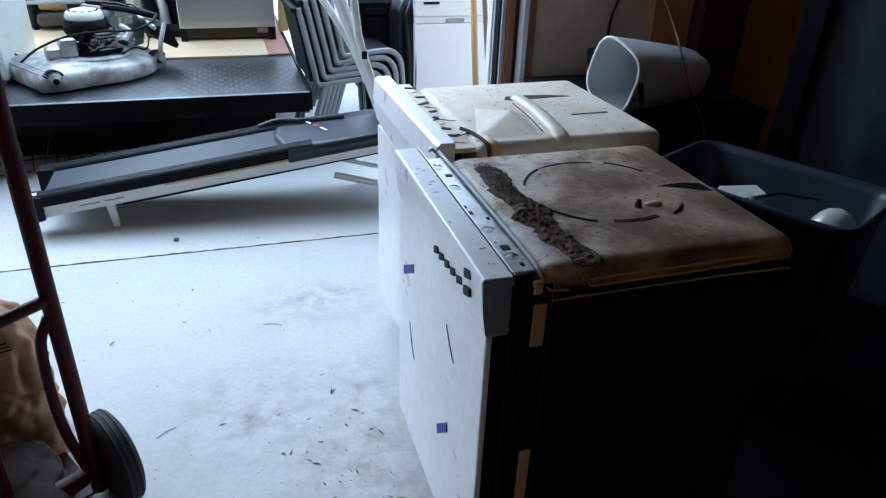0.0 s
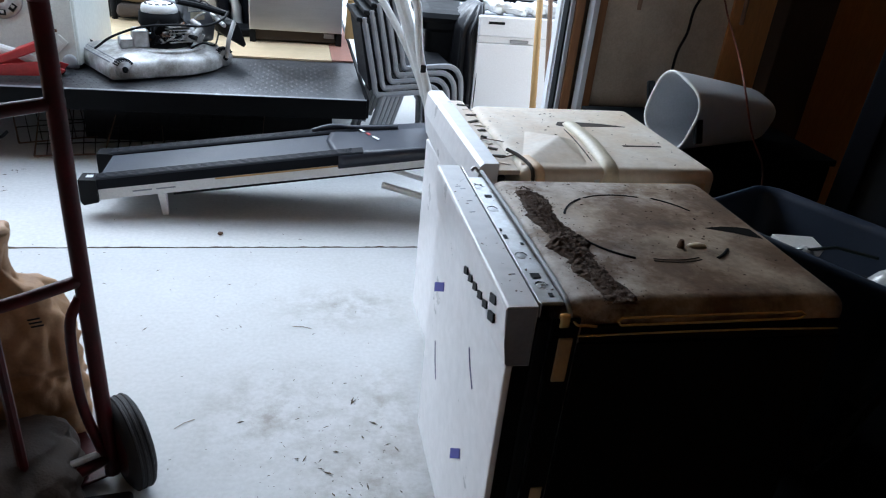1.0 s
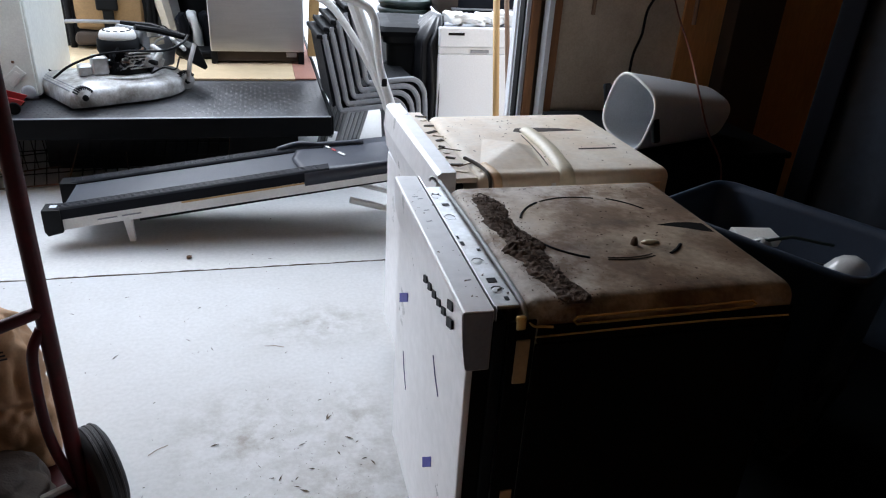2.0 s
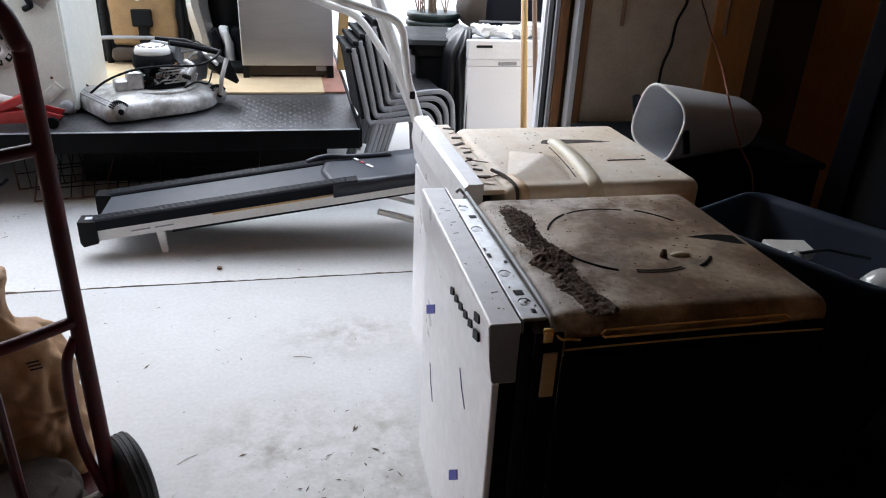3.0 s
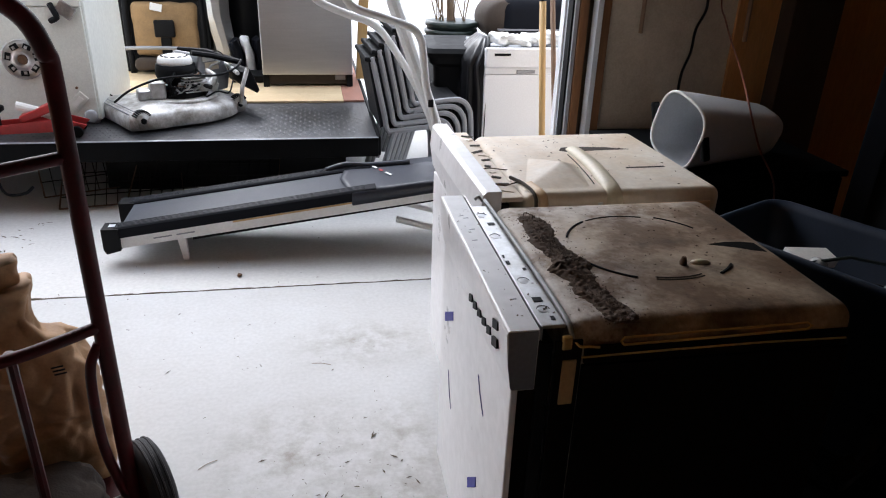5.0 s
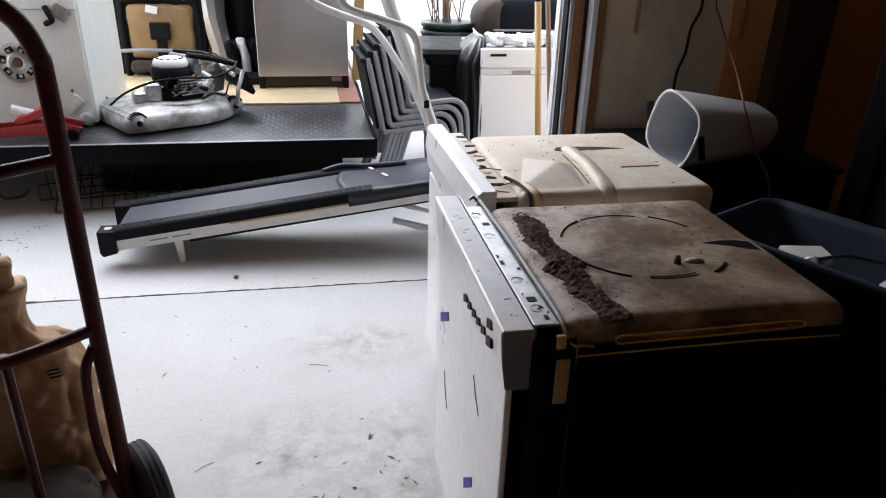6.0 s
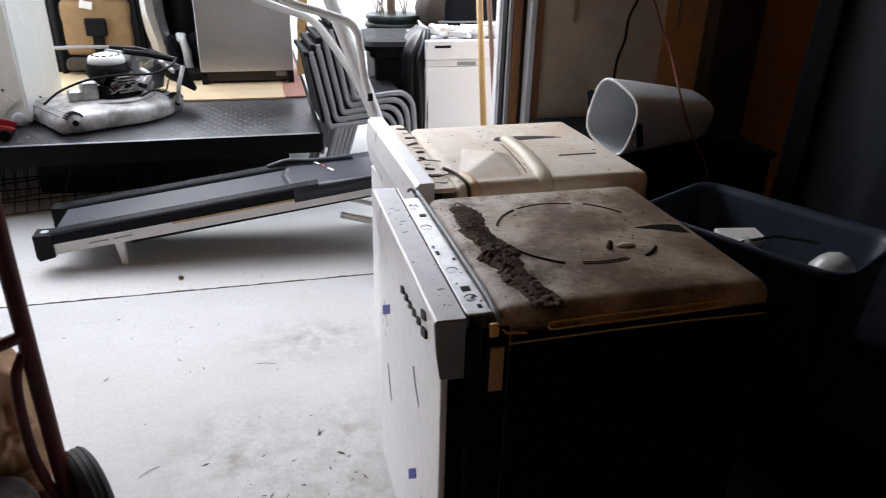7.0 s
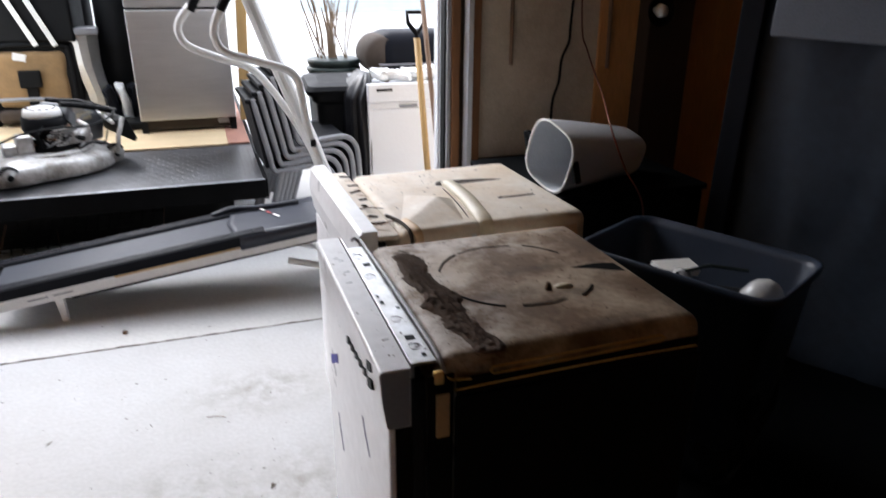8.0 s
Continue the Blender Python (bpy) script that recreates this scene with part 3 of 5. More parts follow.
def far_dishwasher():
    dw = thing("dishwasher", (0.101, 0.604, 0.0), 1.5, "white dishwasher with a cream-coloured bare tub top", "dishwasher")
    sections = []
    for k in range(13):
        y = 0.63 * k / 12
        dip = 0.02 * math.sin(math.pi * k / 12)
        sections.append([(0.045, y, 0.866), (0.010, y, 0.866), (0.0, y, 0.858), (-0.006 - dip * 0.2, y, 0.80), (0.004, y, 0.735 - dip), (0.045, y, 0.735 - dip)])
    part("control_panel", loft(sections), ENAMEL, dw, "white bowed control panel")
    part("door", box(0.008, 0.045, 0.0, 0.63, 0.11, 0.713, 0.004), ENAMEL, dw, "white enamel door")
    part("toe_panel", box(0.06, 0.075, 0.01, 0.585, 0.0, 0.108, 0.003), BLACK, dw)
    part("gasket", box(0.047, 0.068, 0.006, 0.589, 0.10, 0.832, 0.004), BLACK, dw)
    strip = part("top_strip", box(0.048, 0.100, 0.006, 0.589, 0.836, 0.848, 0.002), CREAM_TUB, dw, "cream pierced strip with dark openings")
    rnd = random.Random(8)
    for k in range(11):
        y = 0.06 + 0.047 * k + rnd.uniform(-0.015, 0.015)
        l = rnd.uniform(0.007, 0.018)
        part("bracket", moved(box(-l, l, -0.006, 0.006, 0, 0.002, 0.0006), pose(0.078 + rnd.uniform(-0.008, 0.014), y, 0.8485, 0, rnd.uniform(-5, 5), rnd.uniform(-30, 30))), (CREAM_TUB, DARK_GAP, DARK_GAP)[k % 3], strip)
    for k in range(2):
        y = 0.10 + 0.12 * k
        part("bent_wire", tube([(0.055, y, 0.85), (0.075, y + rnd.uniform(-0.03, 0.03), 0.852), (0.118, y + rnd.uniform(-0.03, 0.03), 0.853)], 0.0015, 5), RUST, strip)
    body = part("tub", box(0.070, 0.584, -0.010, 0.525, 0.10, 0.862, 0.028, 6), CREAM_TUB, dw, "cream tub jacket with dents", True)
    body.location = (0.030, 0.0, -0.005)
    # cream side coloured tan for light bounced off the near tub
    part("side_band", box(0.10, 0.552, -0.0125, -0.006, 0.60, 0.830, 0.002), TAN_AND_BOUNCE, body, "side below the rim, warm bounce light painted tan")
    # ridged pyramid of stretched film, one face to each side
    pyramid = bmesh.new()
    foot = [pyramid.verts.new(c) for c in ((0.075, 0.030, 0.8605), (0.250, 0.022, 0.8605), (0.285, 0.215, 0.8605), (0.165, 0.290, 0.8605))]
    tip = pyramid.verts.new((0.226, 0.175, 0.884))
    for k in range(4):
        pyramid.faces.new((foot[k], foot[(k + 1) % 4], tip))
    pyramid.faces.new(foot[::-1])
    bmesh.ops.bevel(pyramid, geom=[e for e in pyramid.edges if tip in e.verts], offset=0.007, segments=3, affect="EDGES", profile=0.5)
    bmesh.ops.recalc_face_normals(pyramid, faces=pyramid.faces[:])
    part("pressing", pyramid, CREAM_TUB, body, "raised film pyramid")
    part("hose", tube([(0.322, 0.352, 0.852), (0.322, 0.335, 0.860), (0.321, 0.27, 0.863), (0.318, 0.18, 0.863), (0.306, 0.09, 0.862), (0.299, 0.030, 0.859), (0.296, -0.002, 0.842), (0.295, -0.013, 0.79), (0.295, -0.014, 0.74)], 0.0145, 12, True, 1.6), WAX, body, "yellowed flat hose across the top", True)
    part("hose_gap", tube([(0.290, 0.300, 0.8615), (0.286, 0.22, 0.8615), (0.276, 0.12, 0.8615), (0.266, 0.05, 0.8612)], 0.0020, 6, True), DARK_GAP, body, "dark gap beside the hose")
    part("torn_film", moved(prism([(-0.006, 0.0), (0.006, 0.002), (0.010, -0.06), (0.002, -0.075)], 0.0015, "y"), pose(0.258, -0.014, 0.838)), WHITE_CLOTH, body, "torn white film edge")
    opening = [(-0.085, -0.016), (-0.070, 0.012), (-0.03, 0.018), (0.06, 0.010), (0.125, -0.012), (0.07, -0.014), (-0.02, -0.022), (-0.06, -0.030)]
    part("torn_opening", moved(prism(opening, 0.003, "z"), pose(0.364, 0.350, 0.8600, 0, 0, -2)), DARK_GAP, body, "dark torn opening")
    part("slot", box(0.405, 0.515, 0.164, 0.173, 0.8610, 0.8630, 0.0005), DARK_GAP, body, "dark slot")
    part("wire_clip", tube([(0.098, -0.016, 0.78), (0.097, -0.014, 0.83), (0.094, 0.000, 0.862), (0.088, 0.07, 0.864), (0.070, 0.12, 0.864)], 0.0045, 6, True), DARK_GAP, body)
    part("strap", tube([(0.116, -0.014, 0.76), (0.116, -0.013, 0.832), (0.112, 0.004, 0.861), (0.104, 0.075, 0.8625)], 0.0045, 8, True, 2.6), TAN_AND_BOUNCE, body, "tan strap over the edge", True)
    bm = bmesh.new()
    for k in range(110):
        x, y = 0.06 + 0.48 * rnd.random() ** 1.4, 0.03 + 0.46 * rnd.random()
        s = 0.0007 + 0.002 * rnd.random() ** 3
        z = 0.8625
        bit(bm, pose(x, y, z, 0, 0, rnd.random() * 180) @ Matrix.Diagonal((s * 2, s, s * 0.6, 1)))
    part("grit", bm, MUD, body)["kind"] = "stuff"
    return dw


near_dishwasher()
far_dishwasher()


# ---- mailbox, tote and sheeted panel in the dark corner ----
def mailbox():
    box_at = thing("storage_crate", (1.25, 1.62, 0), 0, "crate in the garage corner, its shade painted black", "crate")
    # support under the mailbox, coloured black for the corner's shade
    part("crate_body", box(-0.36, 0.40, -0.32, 0.28, 0.0, 0.628, 0.01), SHADE_BLACK, box_at)
    part("lid", box(-0.37, 0.41, -0.33, 0.29, 0.630, 0.655, 0.006), SHADE_BLACK, box_at, "dark lid")
    mb = thing("plastic_mailbox", (0.998, 1.385, 0.658), 19, "grey plastic mailbox lying empty on a dark crate", "mailbox")
    def lean(a):
        u = math.copysign(abs(math.cos(a)) ** 0.62, math.cos(a))
        v = math.copysign(abs(math.sin(a)) ** 0.62, math.sin(a))
        return 0.78 * u + 0.25 * v, 0.80 * v - 0.28 * u
    raw = [lean(2 * math.pi * k / 44) for k in range(44)]
    um, vm = max(abs(u) for u, v in raw), max(abs(v) for u, v in raw)
    prof = [(-0.120 * u / um, 0.134 + 0.134 * v / vm) for u, v in raw]

    def ring(x, su, sv, z=0.0):
        return [(x + 0.03 * (v - 0.13), u * su, v * sv + z) for u, v in prof]
    secs = [ring(0.0, 1.0, 1.0), ring(0.10, 0.96, 0.94), ring(0.30, 0.88, 0.80), ring(0.435, 0.82, 0.70), ring(0.455, 0.78, 0.66, 0.004), ring(0.465, 0.68, 0.56, 0.012)]
    ins = [ring(0.445, 0.70, 0.60, 0.008), ring(0.10, 0.90, 0.88, 0.006), ring(0.0, 0.945, 0.945, 0.006)]
    part("shell", loft(secs + ins, True, False), PALE_PLASTIC, mb, "grey plastic shell", True)
    part("back_wall", loft([ring(0.440, 0.72, 0.62, 0.006), ring(0.452, 0.72, 0.62, 0.006)]), PALE_PLASTIC, mb)
    rim = ring(-0.003, 0.975, 0.975, 0.0033)
    part("rim", tube(rim + rim[:2], 0.0055, 8), WHITE_STEEL, mb, "pale worn rim", True)
    for y, z, tl in ((0.128, 0.165, -16), (-0.122, 0.095, -16)):
        part("latch", moved(box(-0.004, 0.030, -0.008, 0.008, -0.042, 0.042, 0.006), pose(0.0, y, z, tl, 0, 0)), BLACK, mb, "black side latch")


def tote():
    t = thing("recycling_tote", (1.135, 0.665, 0), 27, "dark blue plastic tote holding pale glass globes and a carton", "tote")
    secs = []
    for z, w, d, r in ((0.0, 0.29, 0.46, 0.05), (0.01, 0.30, 0.47, 0.05), (0.63, 0.37, 0.57, 0.06), (0.64, 0.40, 0.60, 0.065), (0.665, 0.41, 0.61, 0.07), (0.667, 0.39, 0.59, 0.065), (0.64, 0.365, 0.565, 0.06), (0.03, 0.28, 0.45, 0.05)):
        secs.append([(x, y, z) for x, y in rounded(w, d, r)])
    part("tub", loft(secs), TOTE_BLUE, t, "dark blue plastic", True)
    part("fill", crumple(box(-0.155, 0.155, -0.25, 0.25, 0.05, 0.53, 0.04, 2), 9, 0.03, 3, 7.0), BLACK, t, "dark heap of refuse")
    globe = lathe([(0.018, 0), (0.022, 0.012), (0.040, 0.03), (0.052, 0.06), (0.054, 0.085), (0.044, 0.112), (0.022, 0.13), (0.002, 0.134)], 28)
    for x, y, z, k, rx, rz, label in ((1.195, 0.545, 0.535, 1.0, 62, 60, "large pale glass lamp globe lying in the blue tote"), (1.092, 0.640, 0.555, 0.55, 35, 200, "small pale glass lamp globe lying in the blue tote")):
        g2 = part("glass_globe", globe.copy(), FROST, None, "", True)
        g2.matrix_basis = pose(x, y, z, rx, 0, rz) @ Matrix.Diagonal((k, k, k, 1))
        tagged(g2, label, "globe", "globes in the tote")
    globe.free()
    card = part("white_carton", moved(box(-0.075, 0.075, -0.03, 0.03, 0, 0.03, 0.003), pose(1.11, 0.735, 0.575, 12, 6, 5)), WHITE_CLOTH)
    tagged(card, "small white carton lying in the blue tote", "carton")
    wand = part("plastic_straw", tube([(1.06, 0.66, 0.61), (1.16, 0.64, 0.63), (1.27, 0.60, 0.615)], 0.005, 8), GREEN_BLACK)
    tagged(wand, "thin dark green stake lying in the tote", "stake")


def sheeted_panel():
    p = thing("wrapped_panel", (1.705, 1.31, 0), -62, "tall panel wrapped in dark blue plastic sheeting", "panel", "", (0, 1))
    bm = bmesh.new()
    nx, nz = 40, 40
    sec = []
    for k in range(nz + 1):
        z = 2.0 * k / nz
        ring = []
        for i in range(nx + 1):
            x = 1.5 * i / nx
            ring.append((x, -0.02 - 0.02 * noise.noise(Vector((x * 6, z * 0.7, 1.0))) - 0.012 * noise.noise(Vector((x * 14, z * 2, 4.0))), z))
        for i in range(nx, -1, -1):
            x = 1.5 * i / nx
            ring.append((x, 0.10, z))
        sec.append(ring)
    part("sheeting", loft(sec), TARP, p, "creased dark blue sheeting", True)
    part("top_band", box(0.0, 1.5, -0.06, 0.105, 2.0, 2.03, 0.01), TARP, p, "folded top edge")
    part("edge_strip", box(0.0, 0.085, -0.062, -0.020, 0.0, 1.99, 0.006), NAVY, p, "dark folded edge")
    part("pale_window", box(0.115, 0.62, -0.058, -0.020, 1.23, 1.80, 0.006), PATCH, p, "paler blue-grey upper patch")
    # added sheet: keeps the floor right of the dishwashers as dark as shade
    s = part("shade_sheet", crumple(box(0.72, 3.15, -2.2, 1.9, 0.003, 0.016, 0.004), 5, 0.02, 8, 2.0), SHADE_BLACK, None, "", True)
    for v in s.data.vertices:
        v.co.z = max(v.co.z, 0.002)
    tagged(s, "black sheet added as the shade on the corner floor", "plastic sheet")


def front_shade():
    # added, unseen: darkens the floor so less light bounces onto the dishwasher
    s = part("shade_sheet", crumple(box(0.075, 0.715, -2.2, -0.02, 0.003, 0.014, 0.004), 5, 0.02, 8, 5.0), SHADE_BLACK, None, "", True)
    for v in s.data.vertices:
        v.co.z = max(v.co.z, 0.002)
    tagged(s, "black sheet added as the shade on the floor before the dishwasher", "plastic sheet")


mailbox()
tote()
front_shade()
sheeted_panel()


# ---- trailer bed with its load ----
BED = 0.38


def trailer():
    t = thing("flatbed_trailer", (0, 0, 0), 0, "low black steel flatbed trailer with worn checker-plate deck", "trailer")
    part("deck", box(-4.2, 0.055, 2.84, 6.6, BED - 0.012, BED, 0.003), CHECKER, t, "dark worn checker-plate deck")
    part("side_rail", box(-4.2, 0.06, 2.815, 2.838, BED - 0.10, BED + 0.003, 0.003), BLACK_STEEL, t, "black steel edge rail")
    # thin highlight along the black rail, drawn as a grey strip
    part("edge_highlight", box(-4.2, 0.06, 2.812, 2.834, BED + 0.0034, BED + 0.0065, 0.001), GREY_PAINT, t, "pale strip painting the highlight on the rail's edge")
    part("end_rail", box(0.057, 0.075, 2.84, 6.6, BED - 0.10, BED + 0.003, 0.003), BLACK_STEEL, t)
    part("beam", box(-4.2, 0.03, 3.0, 3.06, BED - 0.12, BED - 0.013, 0.003), BLACK_STEEL, t)
    part("beam", box(-4.2, 0.03, 4.6, 4.66, BED - 0.12, BED - 0.013, 0.003), BLACK_STEEL, t)
    for x in (-0.5, -1.6, -2.8):
        part("cross_member", box(x - 0.025, x + 0.025, 2.84, 6.6, BED - 0.07, BED - 0.013, 0.003), BLACK_STEEL, t)
    for x in (-0.35, -2.6):
        part("stand", box(x - 0.04, x + 0.04, 4.55, 4.63, 0, BED - 0.12, 0.004), BLACK_STEEL, t)
    # added boards: their black makes the shade beneath the deck
    part("shade_board", box(-1.45, -0.1, 3.20, 3.22, 0.0, BED - 0.02, 0.002), BLACK, t, "black board added as the shade under the deck")
    part("rear_shade_board", box(-4.0, -0.2, 3.75, 3.77, 0.0, BED - 0.02, 0.002), BLACK, t, "black board added as the shade under the deck")
    # raised pattern: small lozenges over the visible strip
    bm = bmesh.new()
    for i in range(74):
        for j in range(17):
            x, y = -1.95 + i * 0.027, 2.87 + j * 0.048
            a = 45 if (i + j) % 2 else -45
            m = pose(x, y, BED, 0, 0, a)
            vs = [bm.verts.new(m @ Vector(c)) for c in ((-0.013, 0, 0), (0, -0.0035, 0), (0.013, 0, 0), (0, 0.0035, 0), (0, 0, 0.0013))]
            for k in range(4):
                bm.faces.new((vs[k], vs[(k + 1) % 4], vs[4]))
    part("tread_pattern", bm, CHECKER, t)["kind"] = "stuff"


trailer()
ply = part("plywood_sheet", box(-2.4, -0.085, 3.68, 6.0, BED + 0.001, BED + 0.014, 0.002), PLY)
tagged(ply, "pale plywood sheet lying on the trailer deck", "plywood")
board = part("particle_board", box(-0.084, 0.05, 3.70, 6.0, BED + 0.001, BED + 0.012, 0.002), PINK_BOARD)
tagged(board, "reddish-brown board lying on the trailer deck", "board")


def fridge():
    f = thing("refrigerator", (-0.305, 4.10, BED + 0.014), 0, "stainless steel top-freezer refrigerator standing on plywood", "refrigerator")
    w = 0.305
    part("body", box(-w + 0.004, w - 0.004, 0.055, 0.66, 0.02, 1.62, 0.006), BLACK, f, "dark cabinet")
    part("lower_door", box(-w, w, 0.0, 0.05, 0.085, 0.785, 0.008, 3), STAINLESS, f, "brushed stainless lower door")
    part("freezer_door", box(-w, w, 0.0, 0.05, 0.80, 1.62, 0.008, 3), STAINLESS, f, "brushed stainless freezer door")
    part("kick_plate", box(-w + 0.03, w - 0.03, 0.045, 0.054, 0.015, 0.08, 0.002), DARK_GAP, f, "dark grubby kick plate")
    for x in (-w + 0.02, w - 0.02):
        part("foot", box(x - 0.02, x + 0.02, 0.02, 0.06, 0.0, 0.083, 0.003), BLACK, f)
    part("hinge_cover", box(w - 0.12, w - 0.05, 0.03, 0.05, 0.045, 0.078, 0.003), GREY_PAINT, f)


def dryer():
    d = thing("clothes_dryer", (-1.43, 3.21, BED), 0, "cream enamel clothes dryer with its rear panel showing", "dryer")
    part("cabinet", box(-0.68, 0.0, 0.012, 0.74, 0.02, 1.0, 0.008), CREAM, d, "cream enamel cabinet")
    back = part("rear_panel", box(-0.67, -0.012, -0.004, 0.011, 0.03, 0.615, 0.004), PANEL_GREY, d, "grey-green pressed rear panel")
    part("upper_panel", box(-0.67, -0.012, -0.010, 0.011, 0.617, 0.99, 0.004), CREAM, d, "cream upper rear panel")
    hub = [(0.104, 0), (0.104, 0.012), (0.098, 0.016), (0.090, 0.012), (0.052, 0.012), (0.046, 0.018), (0.030, 0.020), (0.026, 0.012), (0.004, 0.012)]
    wheel = part("motor_cover", moved(lathe(hub, 32, "y"), pose(-0.335, -0.004, 0.35, 0, 0, 180)), GALV, back, "grey vented motor cover", True)
    for k in range(7):
        a = radians(360 / 7 * k + 12)
        at = pose(-0.335 + 0.071 * math.cos(a), 0.0, 0.35 + 0.071 * math.sin(a), 0, 90 - math.degrees(a), 0)
        part("vent", moved(box(-0.020, 0.020, -0.0195, -0.0150, -0.014, 0.014, 0.003), at), BLACK, wheel, "dark vent opening")
        part("vent_gleam", moved(box(-0.012, 0.004, -0.0215, -0.0190, -0.011, 0.005, 0.002), at), GALV, wheel)
    part("hub_cap", moved(lathe([(0.026, 0), (0.024, 0.006), (0.002, 0.007)], 20, "y"), pose(-0.335, -0.015, 0.35, 0, 0, 180)), RUST, wheel, "dark hub cap")
    plate = part("corner_bracket", moved(box(-0.030, 0.030, -0.013, -0.004, -0.055, 0.055, 0.008), pose(-0.105, 0, 0.125, 0, 45, 0)), PANEL_GREY, back, "pressed corner bracket")
    part("bracket_window", moved(box(-0.014, 0.014, -0.0150, -0.0120, -0.032, 0.032, 0.004), pose(-0.105, 0, 0.125, 0, 45, 0)), CREAM, plate)
    part("foot_roller", moved(lathe([(0.034, 0), (0.034, 0.016), (0.02, 0.020), (0.002, 0.020)], 20, "y"), pose(-0.050, -0.005, 0.048, 0, 0, 180)), GREY_PLASTIC, back, "grey levelling roller", True)
    part("hose_clip", tube([(-0.155, -0.012, 0.628), (-0.138, -0.030, 0.60), (-0.128, -0.030, 0.565), (-0.165, -0.012, 0.545)], 0.015, 8, True), BLACK, back, "black cord clamp", True)
    part("clip_plate", moved(box(-0.045, 0.045, -0.022, -0.010, -0.035, 0.035, 0.008), pose(-0.085, 0, 0.600, 0, 38, 0)), GALV, back, "bent grey clamp plate")
    for x, z in ((-0.10, 0.20), (-0.60, 0.2), (-0.25, 0.65)):
        part("screw", moved(lathe([(0.008, 0), (0.006, 0.004), (0.001, 0.005)], 12, "y"), pose(x, -0.004, z, 0, 0, 180)), RUST, back)
    for x in (-0.64, -0.04):
        for y in (0.04, 0.70):
            part("foot", moved(lathe([(0.02, 0), (0.02, 0.02), (0.01, 0.022)], 12), Matrix.Translation((x, y, 0))), GREY_PLASTIC, d)


def mower():
    """Deck, engine and fittings; the casting carries a flat front lip."""
    m = thing("lawn_mower", (-1.045, 3.40, BED), 33, "worn silver lawn mower with no handle, engine exposed", "lawn mower")
    m.scale = (1.08, 1.08, 1.15)

    def outline(s, z):
        ring = []
        for k in range(48):
            a = 2 * math.pi * k / 48
            u, v = math.cos(a), math.sin(a)
            x, y = 0.315 * u, 0.285 * v
            if u < -0.35:
                t = min(1.0, (-0.35 - u) / 0.25)
                x = -0.11 + (-0.36 + 0.11) * t
                y = math.copysign(0.285 * (0.937 + (abs(v) / 0.937 - 0.937) * t) if t < 1 else 0.285 * min(1, abs(v) * 1.05), v)
            ring.append((x * s, y * s, z))
        return ring
    deck = part("deck", loft([outline(0.985, 0.012), outline(1.0, 0.02), outline(1.0, 0.055), outline(0.985, 0.075), outline(0.93, 0.088), outline(0.80, 0.092), outline(0.74, 0.100), outline(0.5, 0.112), outline(0.2, 0.118)]), ALU, m, "scuffed cast aluminium deck", True)
    part("deck_ring", moved(lathe([(0.215, 0), (0.212, 0.012), (0.20, 0.017), (0.185, 0.012), (0.18, 0)], 40), Matrix.Translation((0.0, 0, 0.098))), ALU, deck, "", True)
    for k in range(3):
        part("front_groove", tube([(-0.345 + 0.016 * k, -0.20, 0.084 + 0.003 * k), (-0.348 + 0.016 * k, 0.20, 0.084 + 0.003 * k)], 0.003, 6), GREY_PAINT, deck)
    for x, y, s in ((-0.30, -0.255, -1), (-0.30, 0.255, 1), (0.255, -0.185, -1), (0.255, 0.185, 1)):
        r = 0.042
        y -= 0.014 * s
        arch = part("height_adjuster", moved(lathe([(r, 0), (r, 0.028), (r * 0.8, 0.034), (r * 0.3, 0.034), (r * 0.3, 0)], 24, "y"), Matrix.Translation((x, y - 0.017, 0.058))), ALU, m, "toothed height adjuster", True)
        for k in range(9):
            a = radians(35 + 14 * k)
            part("tooth", moved(box(-0.006, 0.007, -0.018, 0.018, -0.0035, 0.0035, 0.001), pose(x + r * math.cos(a), y, 0.058 + r * math.sin(a), 0, -math.degrees(a), 0)), BLACK_STEEL, arch)
        part("bolt", moved(lathe([(0.014, 0), (0.014, 0.008), (0.008, 0.012), (0.001, 0.012)], 10, "y"), pose(x, y + s * 0.018, 0.058, 0, 0, 0 if s > 0 else 180)), BLACK_STEEL, arch)
    part("engine_skirt", moved(lathe([(0.150, 0), (0.155, 0.012), (0.135, 0.040), (0.120, 0.055)], 28), Matrix.Translation((0.0, 0.0, 0.106))), BLACK_STEEL, m, "black greasy engine base", True)
    # engine
    e = part("engine_block", moved(lathe([(0.115, 0.0), (0.12, 0.015), (0.085, 0.03), (0.09, 0.07), (0.105, 0.10), (0.10, 0.15)], 24), Matrix.Translation((0.0, 0.0, 0.108))), BLACK_STEEL, m, "dark greasy engine block", True)
    for k in range(6):
        part("cooling_fin", box(-0.02, 0.10, -0.15, -0.03, 0.135 + 0.014 * k, 0.140 + 0.014 * k, 0.001), ALU, e)
    part("recoil_cover", moved(lathe([(0.080, 0.0), (0.088, 0.006), (0.089, 0.022), (0.080, 0.040), (0.045, 0.050), (0.042, 0.042), (0.024, 0.042), (0.022, 0.054), (0.002, 0.056)], 40), Matrix.Translation((0.0, 0.0, 0.252))), WHITE_STEEL, e, "pale round recoil cover", True)
    for k in range(12):
        a = radians(30 * k)
        part("cover_slot", moved(box(-0.004, 0.004, -0.011, 0.011, -0.002, 0.003, 0), pose(0.064 * math.cos(a), 0.064 * math.sin(a), 0.2965, 0, 0, 30 * k)), BLACK, e)
